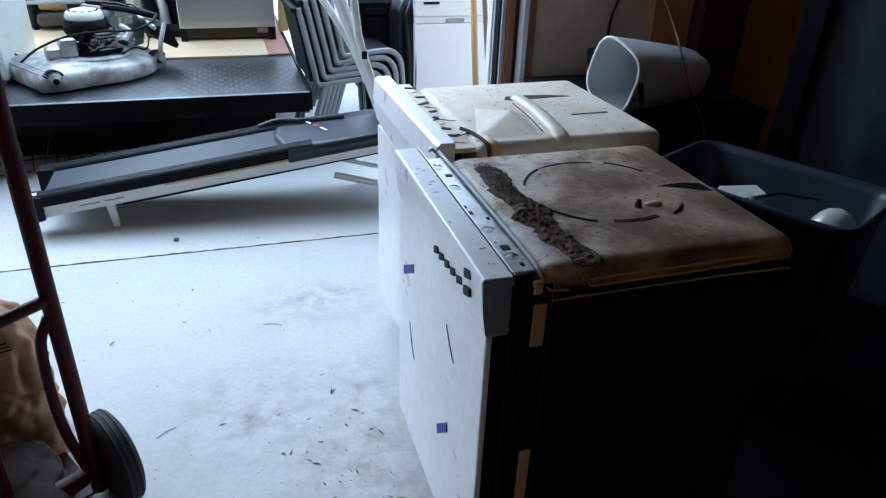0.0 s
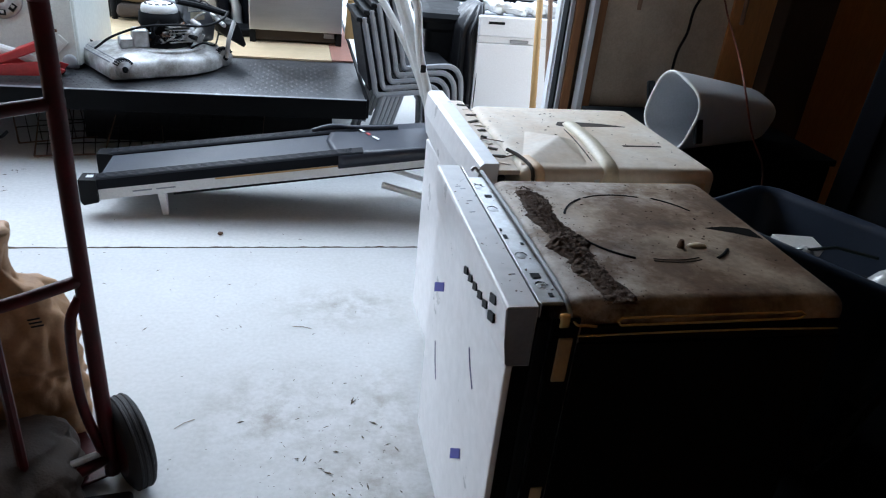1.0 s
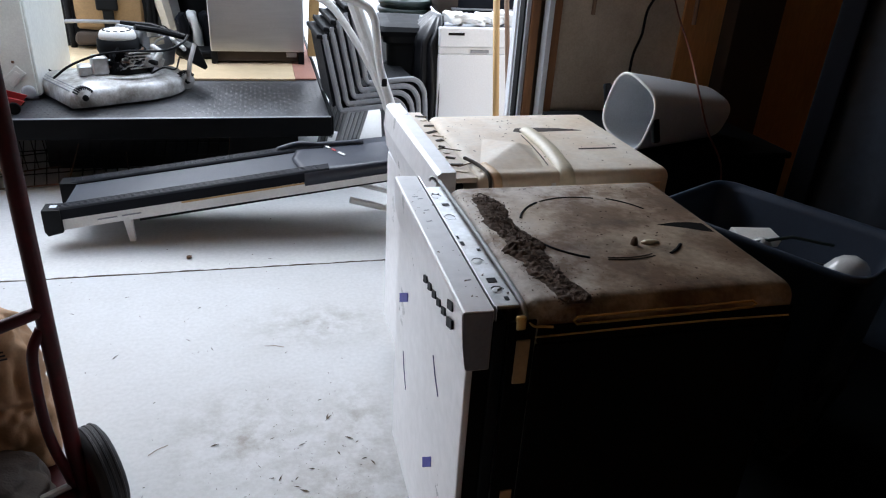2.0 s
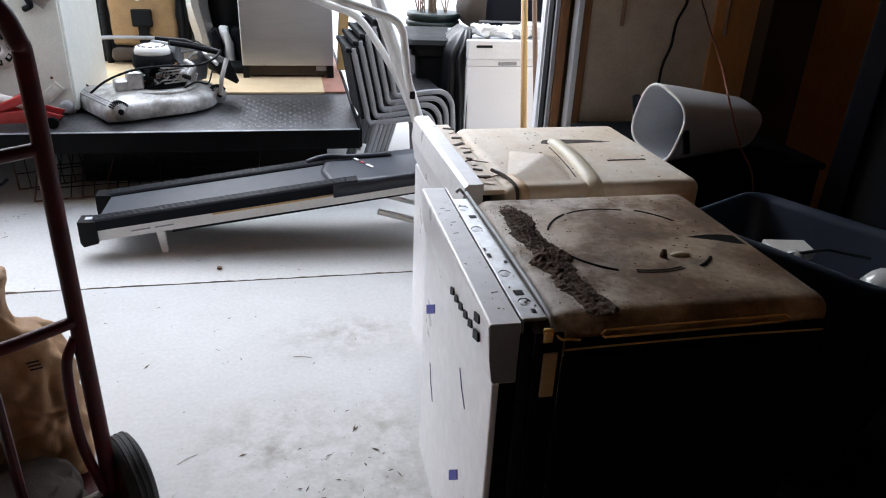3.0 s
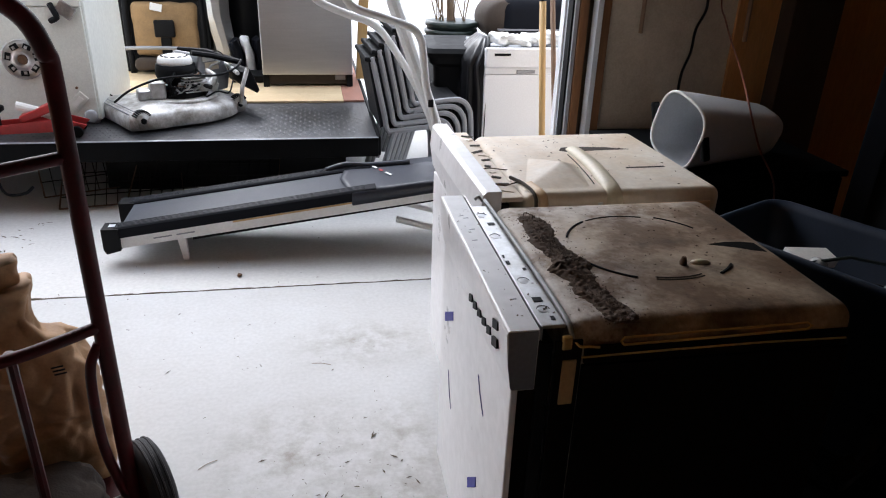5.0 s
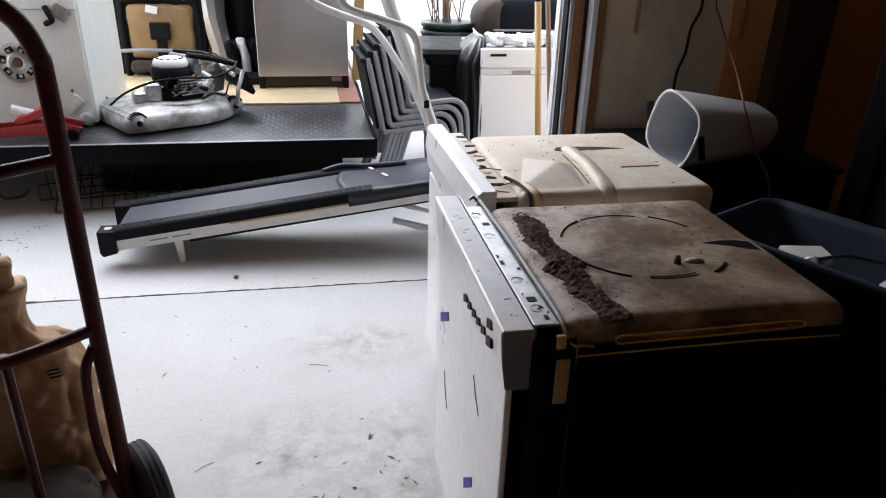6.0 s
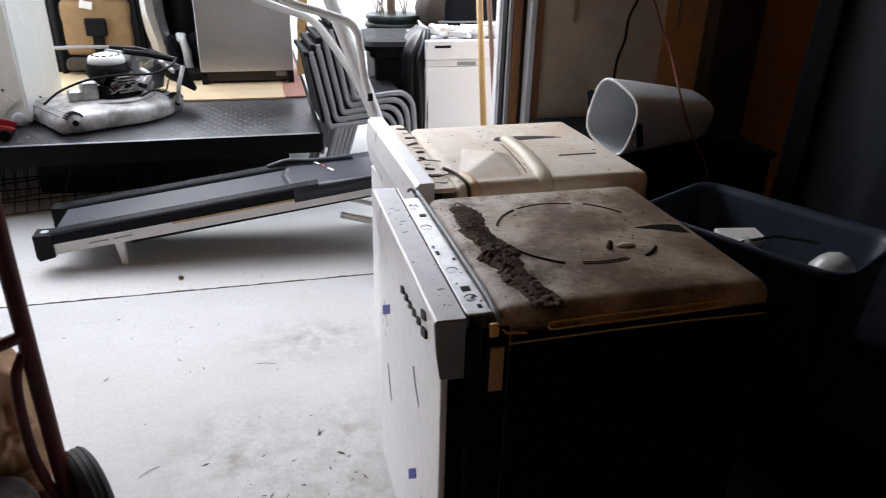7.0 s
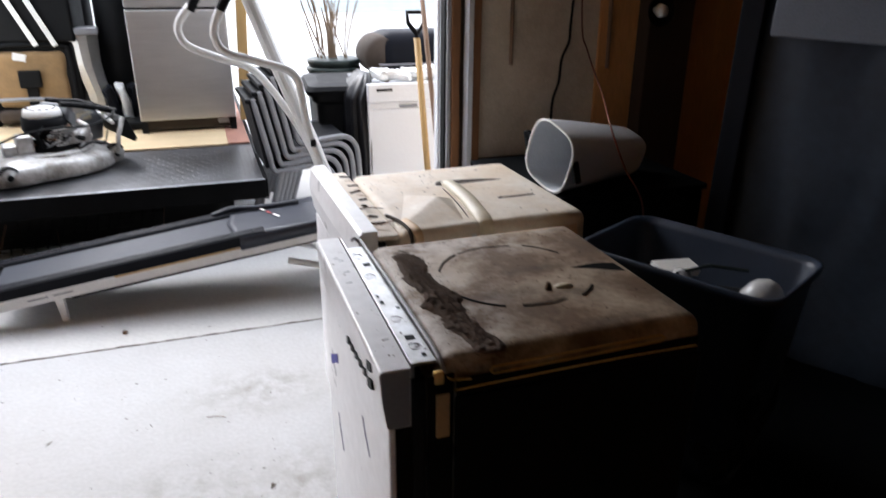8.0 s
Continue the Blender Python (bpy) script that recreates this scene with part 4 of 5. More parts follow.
    part("cover_skirt", moved(lathe([(0.088, 0), (0.094, 0.006), (0.092, 0.045), (0.085, 0.048)], 32), Matrix.Translation((0, 0, 0.202))), BLACK_STEEL, e, "black cowl", True)
    for k in range(20):
        a = radians(18 * k)
        part("cowl_slot", moved(box(-0.004, 0.004, -0.003, 0.003, -0.018, 0.018, 0), pose(0.0935 * math.cos(a), 0.0935 * math.sin(a), 0.228, 0, 0, 18 * k)), RUST if k % 3 else GALV, e)
    rnd = random.Random(21)
    for k in range(16):
        a = radians(190 + 9.5 * k)
        r0, r1 = 0.10 + 0.03 * rnd.random(), 0.13 + 0.05 * rnd.random()
        z0, z1 = 0.12 + 0.10 * rnd.random(), 0.12 + 0.11 * rnd.random()
        part("linkage", tube([(r0 * math.cos(a), r0 * math.sin(a), z0), (r1 * math.cos(a + 0.2), r1 * math.sin(a + 0.2), (z0 + z1) / 2), (r0 * math.cos(a + 0.45), r0 * math.sin(a + 0.45), z1)], 0.003 + 0.005 * rnd.random(), 6), (BLACK_STEEL, GALV, RUST, BLACK)[k % 4], e)
    part("muffler", moved(box(-0.038, 0.038, -0.05, 0.05, 0.0, 0.085, 0.014, 3), pose(-0.135, -0.06, 0.112, 0, 0, -15)), GALV, e, "grey muffler")
    part("muffler_guard", moved(box(-0.035, 0.035, -0.05, 0.05, 0.0, 0.05, 0.012, 3), pose(-0.19, -0.02, 0.105, 0, 0, -15)), GALV, e)
    part("carburettor", moved(lathe([(0.035, 0), (0.042, 0.015), (0.042, 0.03), (0.024, 0.045), (0.022, 0.07)], 18, "y"), pose(0.10, -0.10, 0.17, 0, 0, 160)), ALU, e, "", True)
    part("intake_elbow", tube([(0.05, -0.12, 0.15), (0.09, -0.16, 0.16), (0.14, -0.15, 0.20), (0.13, -0.09, 0.22)], 0.016, 8, True), ALU, e, "", True)
    for k in range(6):
        part("linkage", tube([(-0.10 + 0.035 * k, -0.13, 0.125 + 0.01 * (k % 3)), (-0.05 + 0.04 * k, -0.165, 0.155 + 0.008 * k), (0.0 + 0.03 * k, -0.12, 0.19 - 0.012 * k)], 0.0045, 6), GALV if k % 2 else BLACK_STEEL, e)
    part("rear_housing", moved(prism([(-0.10, 0.0), (0.12, 0.0), (0.14, 0.08), (0.10, 0.155), (-0.06, 0.20)], 0.22, "y", 0.012), pose(0.185, -0.01, 0.098, 0, 0, 14)), GREY_PAINT, m, "grey plastic housing with a faded label")
    part("faded_label", moved(box(-0.03, 0.06, -0.003, 0.0, 0.11, 0.15, 0), pose(0.185, -0.011, 0.100, 0, 0, 14)), WAX, m, "faded yellow label")
    part("discharge_flap", moved(prism([(0.0, 0.0), (0.05, 0.01), (0.095, -0.10), (0.080, -0.115), (0.01, -0.07)], 0.24, "y", 0.005), pose(0.285, -0.18, 0.215, 0, 0, -8)), BLACK, m, "dark rubber discharge flap")
    part("housing_bar", tube([(0.085, -0.02, 0.305), (0.19, -0.03, 0.285), (0.33, -0.05, 0.245)], 0.014, 8, flat=1.4), BLACK_STEEL, m, "black bar over the housing")
    part("housing_rib", tube([(0.10, -0.022, 0.14), (0.19, -0.026, 0.235), (0.24, -0.024, 0.245)], 0.006, 6), ALU, m)
    part("faded_label", moved(box(-0.045, 0.035, -0.0045, -0.0032, 0.155, 0.185, 0), pose(0.185, -0.011, 0.100, 0, 0, 14)), WHITE_CLOTH, m, "pale worn label")
    part("flap_hinge", tube([(0.25, -0.20, 0.215), (0.32, 0.08, 0.225)], 0.011, 8), ALU, m)
    part("handle_bracket", tube([(0.255, -0.20, 0.06), (0.27, -0.205, 0.15), (0.31, -0.20, 0.235)], 0.016, 8, flat=0.6), ALU, m)
    part("handle_bracket", tube([(0.12, 0.22, 0.07), (0.12, 0.23, 0.20), (0.15, 0.22, 0.26)], 0.016, 8, flat=0.6), ALU, m)
    part("handle_stub", tube([(0.13, 0.24, 0.29), (0.24, 0.12, 0.285), (0.33, -0.08, 0.25)], 0.012, 8, flat=1.5), BLACK_STEEL, m)
    part("cable", tube([(-0.33, 0.02, 0.10), (-0.27, -0.06, 0.165), (-0.16, -0.14, 0.215), (-0.02, -0.18, 0.225), (0.14, -0.19, 0.215), (0.26, -0.16, 0.235), (0.33, -0.10, 0.26)], 0.006, 6, True), BLACK, m, "black control cable", True)
    part("cable", tube([(0.05, -0.18, 0.105), (0.12, -0.21, 0.14), (0.20, -0.18, 0.12), (0.27, -0.10, 0.16)], 0.0045, 6, True), BLACK, m, "", True)
    for k in range(5):
        part("bracket", moved(box(-0.03, 0.03, -0.008, 0.008, 0, 0.05, 0.003), pose(-0.07 + 0.05 * k, -0.115 + 0.01 * (k % 2), 0.115 + 0.015 * (k % 3), 0, 20 - 11 * k, 35 * k)), (BLACK_STEEL, GALV, BLACK)[k % 3], e)
    for k in range(4):
        part("engine_bolt", moved(lathe([(0.009, 0), (0.009, 0.01), (0.004, 0.012)], 8), pose(0.10 * math.cos(radians(60 + 90 * k)), 0.10 * math.sin(radians(60 + 90 * k)), 0.125, 0, 0, 0)), GALV, e)
    part("spark_plug", tube([(0.06, -0.13, 0.17), (0.10, -0.19, 0.16)], 0.012, 8), BLACK, e, "black plug cap")
    part("dipstick", tube([(-0.07, -0.09, 0.13), (-0.10, -0.13, 0.20), (-0.10, -0.13, 0.22)], 0.010, 8), BLACK, e)
    part("spring_wire", tube([(0.20, 0.05, 0.26), (0.24, 0.0, 0.30), (0.27, -0.05, 0.27)], 0.003, 6, True), BLACK, m)


fridge()
dryer()
mower()


# ---- treadmill ----
def treadmill():
    t = thing("treadmill", (-1.21, 2.17, 0), 0, "folded-out treadmill with dark belt and white steel frame", "treadmill")
    W, S = 0.40, 0.134            # width, slope of the deck
    L = 1.75

    def z(x):
        return 0.163 + S * x
    part("belt", loft([[(0.06, 0.075, z(0.06) - 0.008), (0.06, W - 0.075, z(0.06) - 0.008), (0.06, W - 0.075, z(0.06) - 0.03), (0.06, 0.075, z(0.06) - 0.03)],
                       [(1.15, 0.075, z(1.15) - 0.008), (1.15, W - 0.075, z(1.15) - 0.008), (1.15, W - 0.075, z(1.15) - 0.03), (1.15, 0.075, z(1.15) - 0.03)]]), BELT, t, "dark grey running belt")
    for y0 in (0.0, W - 0.075):
        rail = part("foot_rail", loft([[(x, y0, z(x) - 0.045), (x, y0 + 0.075, z(x) - 0.045), (x, y0 + 0.075, z(x) - 0.002), (x, y0 + 0.068, z(x) + 0.004), (x, y0 + 0.007, z(x) + 0.004), (x, y0, z(x) - 0.002)] for x in (0.02, 0.4, 0.8, 1.2)]), NAVY, t, "dark ribbed foot rail")
        for k in range(4):
            yy = y0 + 0.014 + 0.015 * k
            part("rib", loft([[(x, yy, z(x) + 0.003), (x, yy + 0.007, z(x) + 0.003), (x, yy + 0.006, z(x) + 0.007), (x, yy + 0.001, z(x) + 0.007)] for x in (0.05, 1.15)]), RIBBED, rail)
        part("end_cap", loft([[(x, y0 - 0.006, z(0) - d), (x, y0 + 0.08, z(0) - d), (x, y0 + 0.08, z(0) + 0.008), (x, y0 - 0.006, z(0) + 0.008)] for x, d in ((-0.012, 0.09), (0.0, 0.11), (0.06, 0.095))]), BLACK, t, "black moulded end cap")
    part("sticker", box(0.012, 0.040, 0.028, 0.056, z(0) + 0.0083, z(0) + 0.0095, 0), PALE_PLASTIC, t, "small white sticker")
    for y0 in (0.012, W - 0.042):
        part("frame_rail", loft([[(x, y0, z(x) - h), (x, y0 + 0.03, z(x) - h), (x, y0 + 0.03, z(x) - 0.046), (x, y0, z(x) - 0.046)] for x, h in ((0.06, 0.098), (0.8, 0.10), (1.7, 0.105))]), WHITE_STEEL, t, "white painted steel rail")
    part("stripe", loft([[(x, 0.010, z(x) - 0.05), (x, 0.0118, z(x) - 0.05), (x, 0.0118, z(x) - 0.058), (x, 0.010, z(x) - 0.058)] for x in (0.55, 1.15)]), STICK, t, "tan stripe")
    for x0 in (0.20, 0.30):
        part("emblem_bar", loft([[(x, 0.0095, z(x) - 0.07), (x, 0.0118, z(x) - 0.07), (x, 0.0118, z(x) - 0.076), (x, 0.0095, z(x) - 0.076)] for x in (x0, x0 + 0.08)]), GREY_PAINT, t)
    # motor hood with a raised far shoulder
    hood = []
    for x, h in ((1.07, 0.002), (1.10, 0.002), (1.25, -0.008), (1.5, -0.022), (1.72, -0.034), (1.76, -0.05)):
        hood.append([(x + 0.02, -0.004, z(x) - 0.06), (x + 0.02, W + 0.004, z(x) - 0.06), (x, W + 0.004, z(x) + h * 0.8), (x, W - 0.06, z(x) + h * 1.2), (x - 0.03, W / 2, z(x) + h), (x, 0.05, z(x) + h * 0.9), (x + 0.02, -0.004, z(x) + h * 0.3)])
    hd = part("motor_hood", loft(hood), HOOD, t, "dark blue-grey motor hood", True)
    part("hood_shoulder", tube([(0.98, W - 0.035, z(0.98) + 0.006), (1.08, W - 0.035, z(1.08) + 0.020), (1.2, W - 0.05, z(1.2) + 0.004), (1.4, W - 0.05, z(1.4) - 0.012)], 0.014, 10, True), HOOD, hd, "", True)
    # unreadable wordmark as bars
    for k, (c, l) in enumerate(((WHITE_STEEL, 0.06), (RED, 0.03), (WHITE_STEEL, 0.05))):
        part("wordmark_bar", moved(box(-0.006, 0.006, -l / 2, l / 2, 0, 0.002, 0), pose(1.215 + 0.03 * k, 0.33 - 0.07 * k, z(1.22 + 0.03 * k) - 0.002, 0, -7, 28)), c, hd)
    for y in (0.02, W - 0.05):
        part("rear_foot", loft([[(0.30, y, z(0.3) - 0.1), (0.335, y, z(0.3) - 0.1), (0.335, y + 0.03, z(0.3) - 0.1), (0.30, y + 0.03, z(0.3) - 0.1)], [(0.315, y, 0.0), (0.338, y, 0.0), (0.338, y + 0.03, 0.0), (0.315, y + 0.03, 0.0)]]), WHITE_STEEL, t, "white foot")
    for y in (0.05, W - 0.08):
        part("lift_leg", tube([(1.30, y, 0.150), (1.52, y, 0.085), (1.71, y, 0.034)], 0.0165, 8), WHITE_STEEL, t, "white incline leg")
        part("front_wheel", moved(lathe([(0.03, 0), (0.032, 0.004), (0.032, 0.022), (0.03, 0.026)], 18, "y"), Matrix.Translation((1.72, y - 0.013, 0.032))), BLACK, t)
    # motor pan at the right end; the rest of its length paints shadow
    part("pan_and_shadow", loft([[(x, 0.06, z(x) - 0.13), (x, W - 0.06, z(x) - 0.13), (x, W - 0.06, z(x) - 0.05), (x, 0.06, z(x) - 0.05)] for x in (0.36, 1.0, 1.7)]), BLACK, t, "black motor pan, drawn out leftward as the deck's shadow")
    part("deck_board", loft([[(x, 0.045, z(x) - 0.075), (x, W - 0.045, z(x) - 0.075), (x, W - 0.045, z(x) - 0.035), (x, 0.045, z(x) - 0.035)] for x in (0.06, 1.2)]), BLACK, t)
    # one broad upright each side; handrails bend over and drop into the uprights
    up = [(1.56, 0.40), (1.468, 0.669), (1.309, 1.097), (1.238, 1.308), (1.17, 1.50)]
    for y in (0.16, W - 0.05):
        part("upright", tube([(x + (0.02 if y > 0.3 else 0), y + 0.07, zz) for x, zz in up], 0.027, 10, flat=1.1), WHITE_STEEL, t, "white steel upright")
    near = [(1.50, 0.50), (1.472, 0.628), (1.430, 0.78), (1.412, 0.93), (1.40, 0.985), (1.36, 1.031), (1.24, 1.07), (1.113, 1.112), (1.078, 1.17), (1.085, 1.23), (1.124, 1.306)]
    far = [(1.52, 0.50), (1.498, 0.571), (1.413, 0.748), (1.285, 0.945), (1.21, 1.012), (1.10, 1.05), (0.974, 1.104), (0.935, 1.16), (0.945, 1.22), (1.006, 1.29)]
    for y, rail, g in ((0.05, near, (1.124, 1.306)), (W - 0.03, far, (1.006, 1.29))):
        hr = part("handrail", tube([(x, y, zz) for x, zz in rail], 0.0175, 10, True), WHITE_STEEL, t, "white bent handrail", True)
        part("grip", tube([(g[0] - 0.015, y, g[1] - 0.03), (g[0] + 0.03, y, g[1] + 0.05), (g[0] + 0.10, y + 0.02, g[1] + 0.10)], 0.022, 10), BLACK, hr, "black foam grip")
        if y < 0.2:
            part("clamp", box(1.438, 1.462, y - 0.02, y + 0.022, 0.690, 0.725, 0.004), BLACK, hr)
    part("console", moved(box(-0.06, 0.06, 0.0, W, 0.0, 0.16, 0.02), pose(1.13, 0.0, 1.42, 0, -20, 0)), BLACK, t, "black console")


treadmill()


# ---- stacked chairs ----
def chair():
    c = thing("patio_chair", (0, 0, 0), 0, "grey tubular patio chair with charcoal sling, stacked with others", "chair", "stacked patio chairs")
    for y in (0.0, 0.46):
        part("side_frame", tube([(-0.085, y, 0.775), (-0.08, y, 0.75), (-0.02, y, 0.46), (-0.012, y, 0.41), (0.0, y, 0.378), (0.03, y, 0.370), (0.22, y, 0.388), (0.28, y, 0.382), (0.32, y, 0.345), (0.34, y, 0.27), (0.355, y, 0.0)], 0.0125, 8, True, 1.25), GREY_PAINT, c, "grey steel tube frame")
        part("rear_leg", tube([(0.04, y, 0.368), (-0.075, y, 0.0)], 0.0145, 8, flat=1.3), GREY_PAINT, c)
    part("seat", moved(box(0.01, 0.27, 0.012, 0.448, -0.014, 0.010, 0.003), pose(0, 0, 0.376, 0, -2, 0)), CHAIR_SEAT, c, "charcoal sling seat")
    part("backrest", loft([[(-0.042, 0.002, 0.39), (-0.042, 0.458, 0.39), (-0.022, 0.458, 0.40), (-0.022, 0.002, 0.40)], [(-0.105, 0.002, 0.750), (-0.105, 0.458, 0.750), (-0.085, 0.458, 0.762), (-0.085, 0.002, 0.762)]]), CHAIR_SEAT, c, "charcoal sling back")
    part("top_rail", moved(box(-0.040, 0.034, -0.008, 0.468, -0.012, 0.012, 0.006, 2), pose(-0.086, 0.0, 0.765, 0, 8, 0)), BLACK, c, "black moulded top rail")
    part("cross_rail", tube([(0.02, 0.0, 0.358), (0.02, 0.46, 0.358)], 0.010, 8), GREY_PAINT, c)
    return c


first = chair()
first.matrix_basis = pose(0.130, 3.0, 0.0, 0, 0, 3)
for k in range(1, 5):
    copy_thing(first, pose(0.130 + 0.038 * k, 3.0 + 0.012 * k, 0.036 * k, 0, 0, 3))


# ---- things on the drive behind ----
def film_heap():
    """A slack bag: a soft column with folds that run down it."""
    secs = []
    for k in range(26):
        z = 0.845 * k / 25
        top = max(0.0, (z - 0.72) / 0.125)
        ring = []
        for i in range(40):
            a = 2 * math.pi * i / 40
            r = 1.0 + 0.10 * math.sin(11 * a + 2 * z) * (0.5 + z) + 0.16 * noise.noise(Vector((math.cos(a) * 3.2, math.sin(a) * 3.2, z * 1.3))) + 0.06 * noise.noise(Vector((math.cos(a) * 8, math.sin(a) * 8, z * 3 + 5)))
            r *= (1.0 - 0.55 * top ** 2) * (1.0 + 0.10 * math.sin(z * 5))
            ring.append((0.012 + 0.072 * r * math.cos(a) + 0.07 * top, 0.25 + 0.25 * r * math.sin(a), z + 0.02 * noise.noise(Vector((a, z * 4, 2)))))
        secs.append(ring)
    return loft(secs)


def third_dishwasher():
    d = thing("dishwasher", (0.70, 3.10, 0), 1, "white dishwasher standing on the drive with papers on top", "dishwasher")
    part("cabinet", box(0.01, 0.60, 0.03, 0.58, 0.10, 0.80, 0.006), GREY_PLASTIC, d)
    part("door", box(0.0, 0.60, 0.0, 0.035, 0.11, 0.665, 0.006), WHITE_DOOR, d, "white enamel door")
    part("control_panel", box(0.0, 0.60, -0.004, 0.035, 0.705, 0.815, 0.008), WHITE_DOOR, d, "white control panel")
    part("handle_recess", box(0.002, 0.598, 0.008, 0.034, 0.667, 0.703, 0.003), WHITE_DOOR, d, "recessed handle")
    part("badge", box(0.05, 0.145, -0.007, -0.003, 0.772, 0.786, 0.001), BLACK, d, "dark badge bar")
    part("latch", box(0.19, 0.30, 0.0, 0.012, 0.672, 0.69, 0.002), GREY_PAINT, d)
    part("toe_panel", box(0.02, 0.58, 0.05, 0.065, 0.0, 0.108, 0.003), BLACK, d)
    bag = part("bin_liner", film_heap(), FILM_BAG, None, "", True)
    bag.matrix_basis = pose(0.66, 3.13, 0.0)
    tagged(bag, "full black bin bag slumped against the white dishwasher", "bin bag")
    rnd = random.Random(3)
    for k in range(5):
        s = 0.06 + 0.05 * rnd.random()
        p = part("crumpled_paper", moved(crumple(box(-s, s, -s * 0.7, s * 0.7, 0, 0.035 + 0.03 * rnd.random(), 0.01), 16, 0.022, 4, k * 3.1), pose(0.82 + 0.085 * k, 3.22 + 0.08 * rnd.random(), 0.82, 0, 0, rnd.random() * 180)), WHITE_CLOTH, None, "", True)
        tagged(p, "crumpled white paper lying on the dishwasher", "paper", "papers on the dishwasher")


def wheelie_bin():
    w = thing("wheelie_bin", (0.64, 3.62, 0), -4, "dark grey wheelie bin with a closed lid", "bin")
    secs = [[(x, y, zz) for x, y in rounded(a, b, 0.05)] for zz, a, b in ((0.0, 0.25, 0.34), (0.05, 0.28, 0.38), (0.66, 0.35, 0.50), (0.68, 0.40, 0.53), (0.72, 0.41, 0.54))]
    part("tub", loft(secs), BLACK, w, "dark grey plastic tub")
    lid = [[(x, y, zz + 0.02 * y) for x, y in rounded(a, b, 0.05)] for zz, a, b in ((0.722, 0.46, 0.54), (0.75, 0.48, 0.56), (0.775, 0.44, 0.52), (0.785, 0.30, 0.36))]
    part("lid", loft(lid), BLACK, w, "dark grey lid")


def pots():
    p = thing("plant_pots", (0.72, 4.35, 0), 0, "stack of dark green plastic nursery pots with dry twigs", "plant pots")
    for k in range(4):
        zz = 0.62 + 0.055 * k
        part("pot", moved(lathe([(0.15, -0.20 if k else -0.62), (0.185, 0.0), (0.195, 0.005), (0.195, 0.035), (0.18, 0.036)], 28), Matrix.Translation((0.006 * k, 0, zz))), GREEN_BLACK, p, "", True)
    rnd = random.Random(11)
    for k in range(26):
        a, r = rnd.random() * 6.28, 0.12 * rnd.random()
        b = a + rnd.uniform(-1, 1)
        h = rnd.uniform(0.25, 0.6)
        pts = [(r * math.cos(a), r * math.sin(a), 0.8), (1.3 * r * math.cos(b), 1.3 * r * math.sin(b), 0.8 + h * 0.5), (r * 2.2 * math.cos(b) + 0.05 * rnd.uniform(-1, 1), r * 2.2 * math.sin(b), 0.8 + h)]
        part("twig", tube(pts, 0.005, 5, True, steps=3), TWIG, p)


def hamper():
    c = thing("luggage_trunk", (1.42, 4.2, 0), 0, "large dark padded trunk standing on the drive", "trunk")
    part("shell", box(-0.42, 0.55, -0.22, 0.22, 0.0, 1.02, 0.09, 4), NAVY, c, "dark shell", True)
    part("side_bolster", moved(lathe([(0.12, -0.2), (0.14, -0.15), (0.14, 0.15), (0.12, 0.2)], 20, "y"), Matrix.Translation((-0.38, 0, 0.86))), BURLAP, c, "brown worn bolster", True)
    part("lid_seam", box(-0.43, 0.56, -0.228, 0.228, 0.80, 0.812, 0.002), GREY_PAINT, c)


third_dishwasher()
wheelie_bin()
pots()
hamper()
shovel = thing("shovel", (0, 0, 0), 0, "shovel with a pale yellow wooden shaft leaning outside the opening", "shovel")
part("shaft", tube([(0.880, 2.44, 0.14), (0.826, 2.53, 1.12)], 0.0165, 12), STICK, shovel, "pale yellow wooden shaft", True)
part("grip", tube([(0.827, 2.53, 1.10), (0.825, 2.535, 1.14), (0.784, 2.54, 1.19), (0.780, 2.545, 1.24), (0.865, 2.545, 1.24), (0.865, 2.54, 1.19), (0.829, 2.535, 1.14)], 0.011, 8), BLACK, shovel, "black D-shaped grip")
part("blade", moved(prism([(-0.10, 0.0), (0.10, 0.0), (0.11, 0.16), (0.02, 0.19), (-0.02, 0.19), (-0.11, 0.16)], 0.004, "y", 0.001), pose(0.885, 2.43, 0.0, -5, 0, 0)), BLACK_STEEL, shovel, "dark steel blade")
s = part("tool_handle", tube([(0.915, 2.264, 0.0), (0.838, 2.532, 1.45)], 0.012, 12), BROWN_STICK, None, "", True)
tagged(s, "weathered brown tool handle leaning outside the opening", "pole")


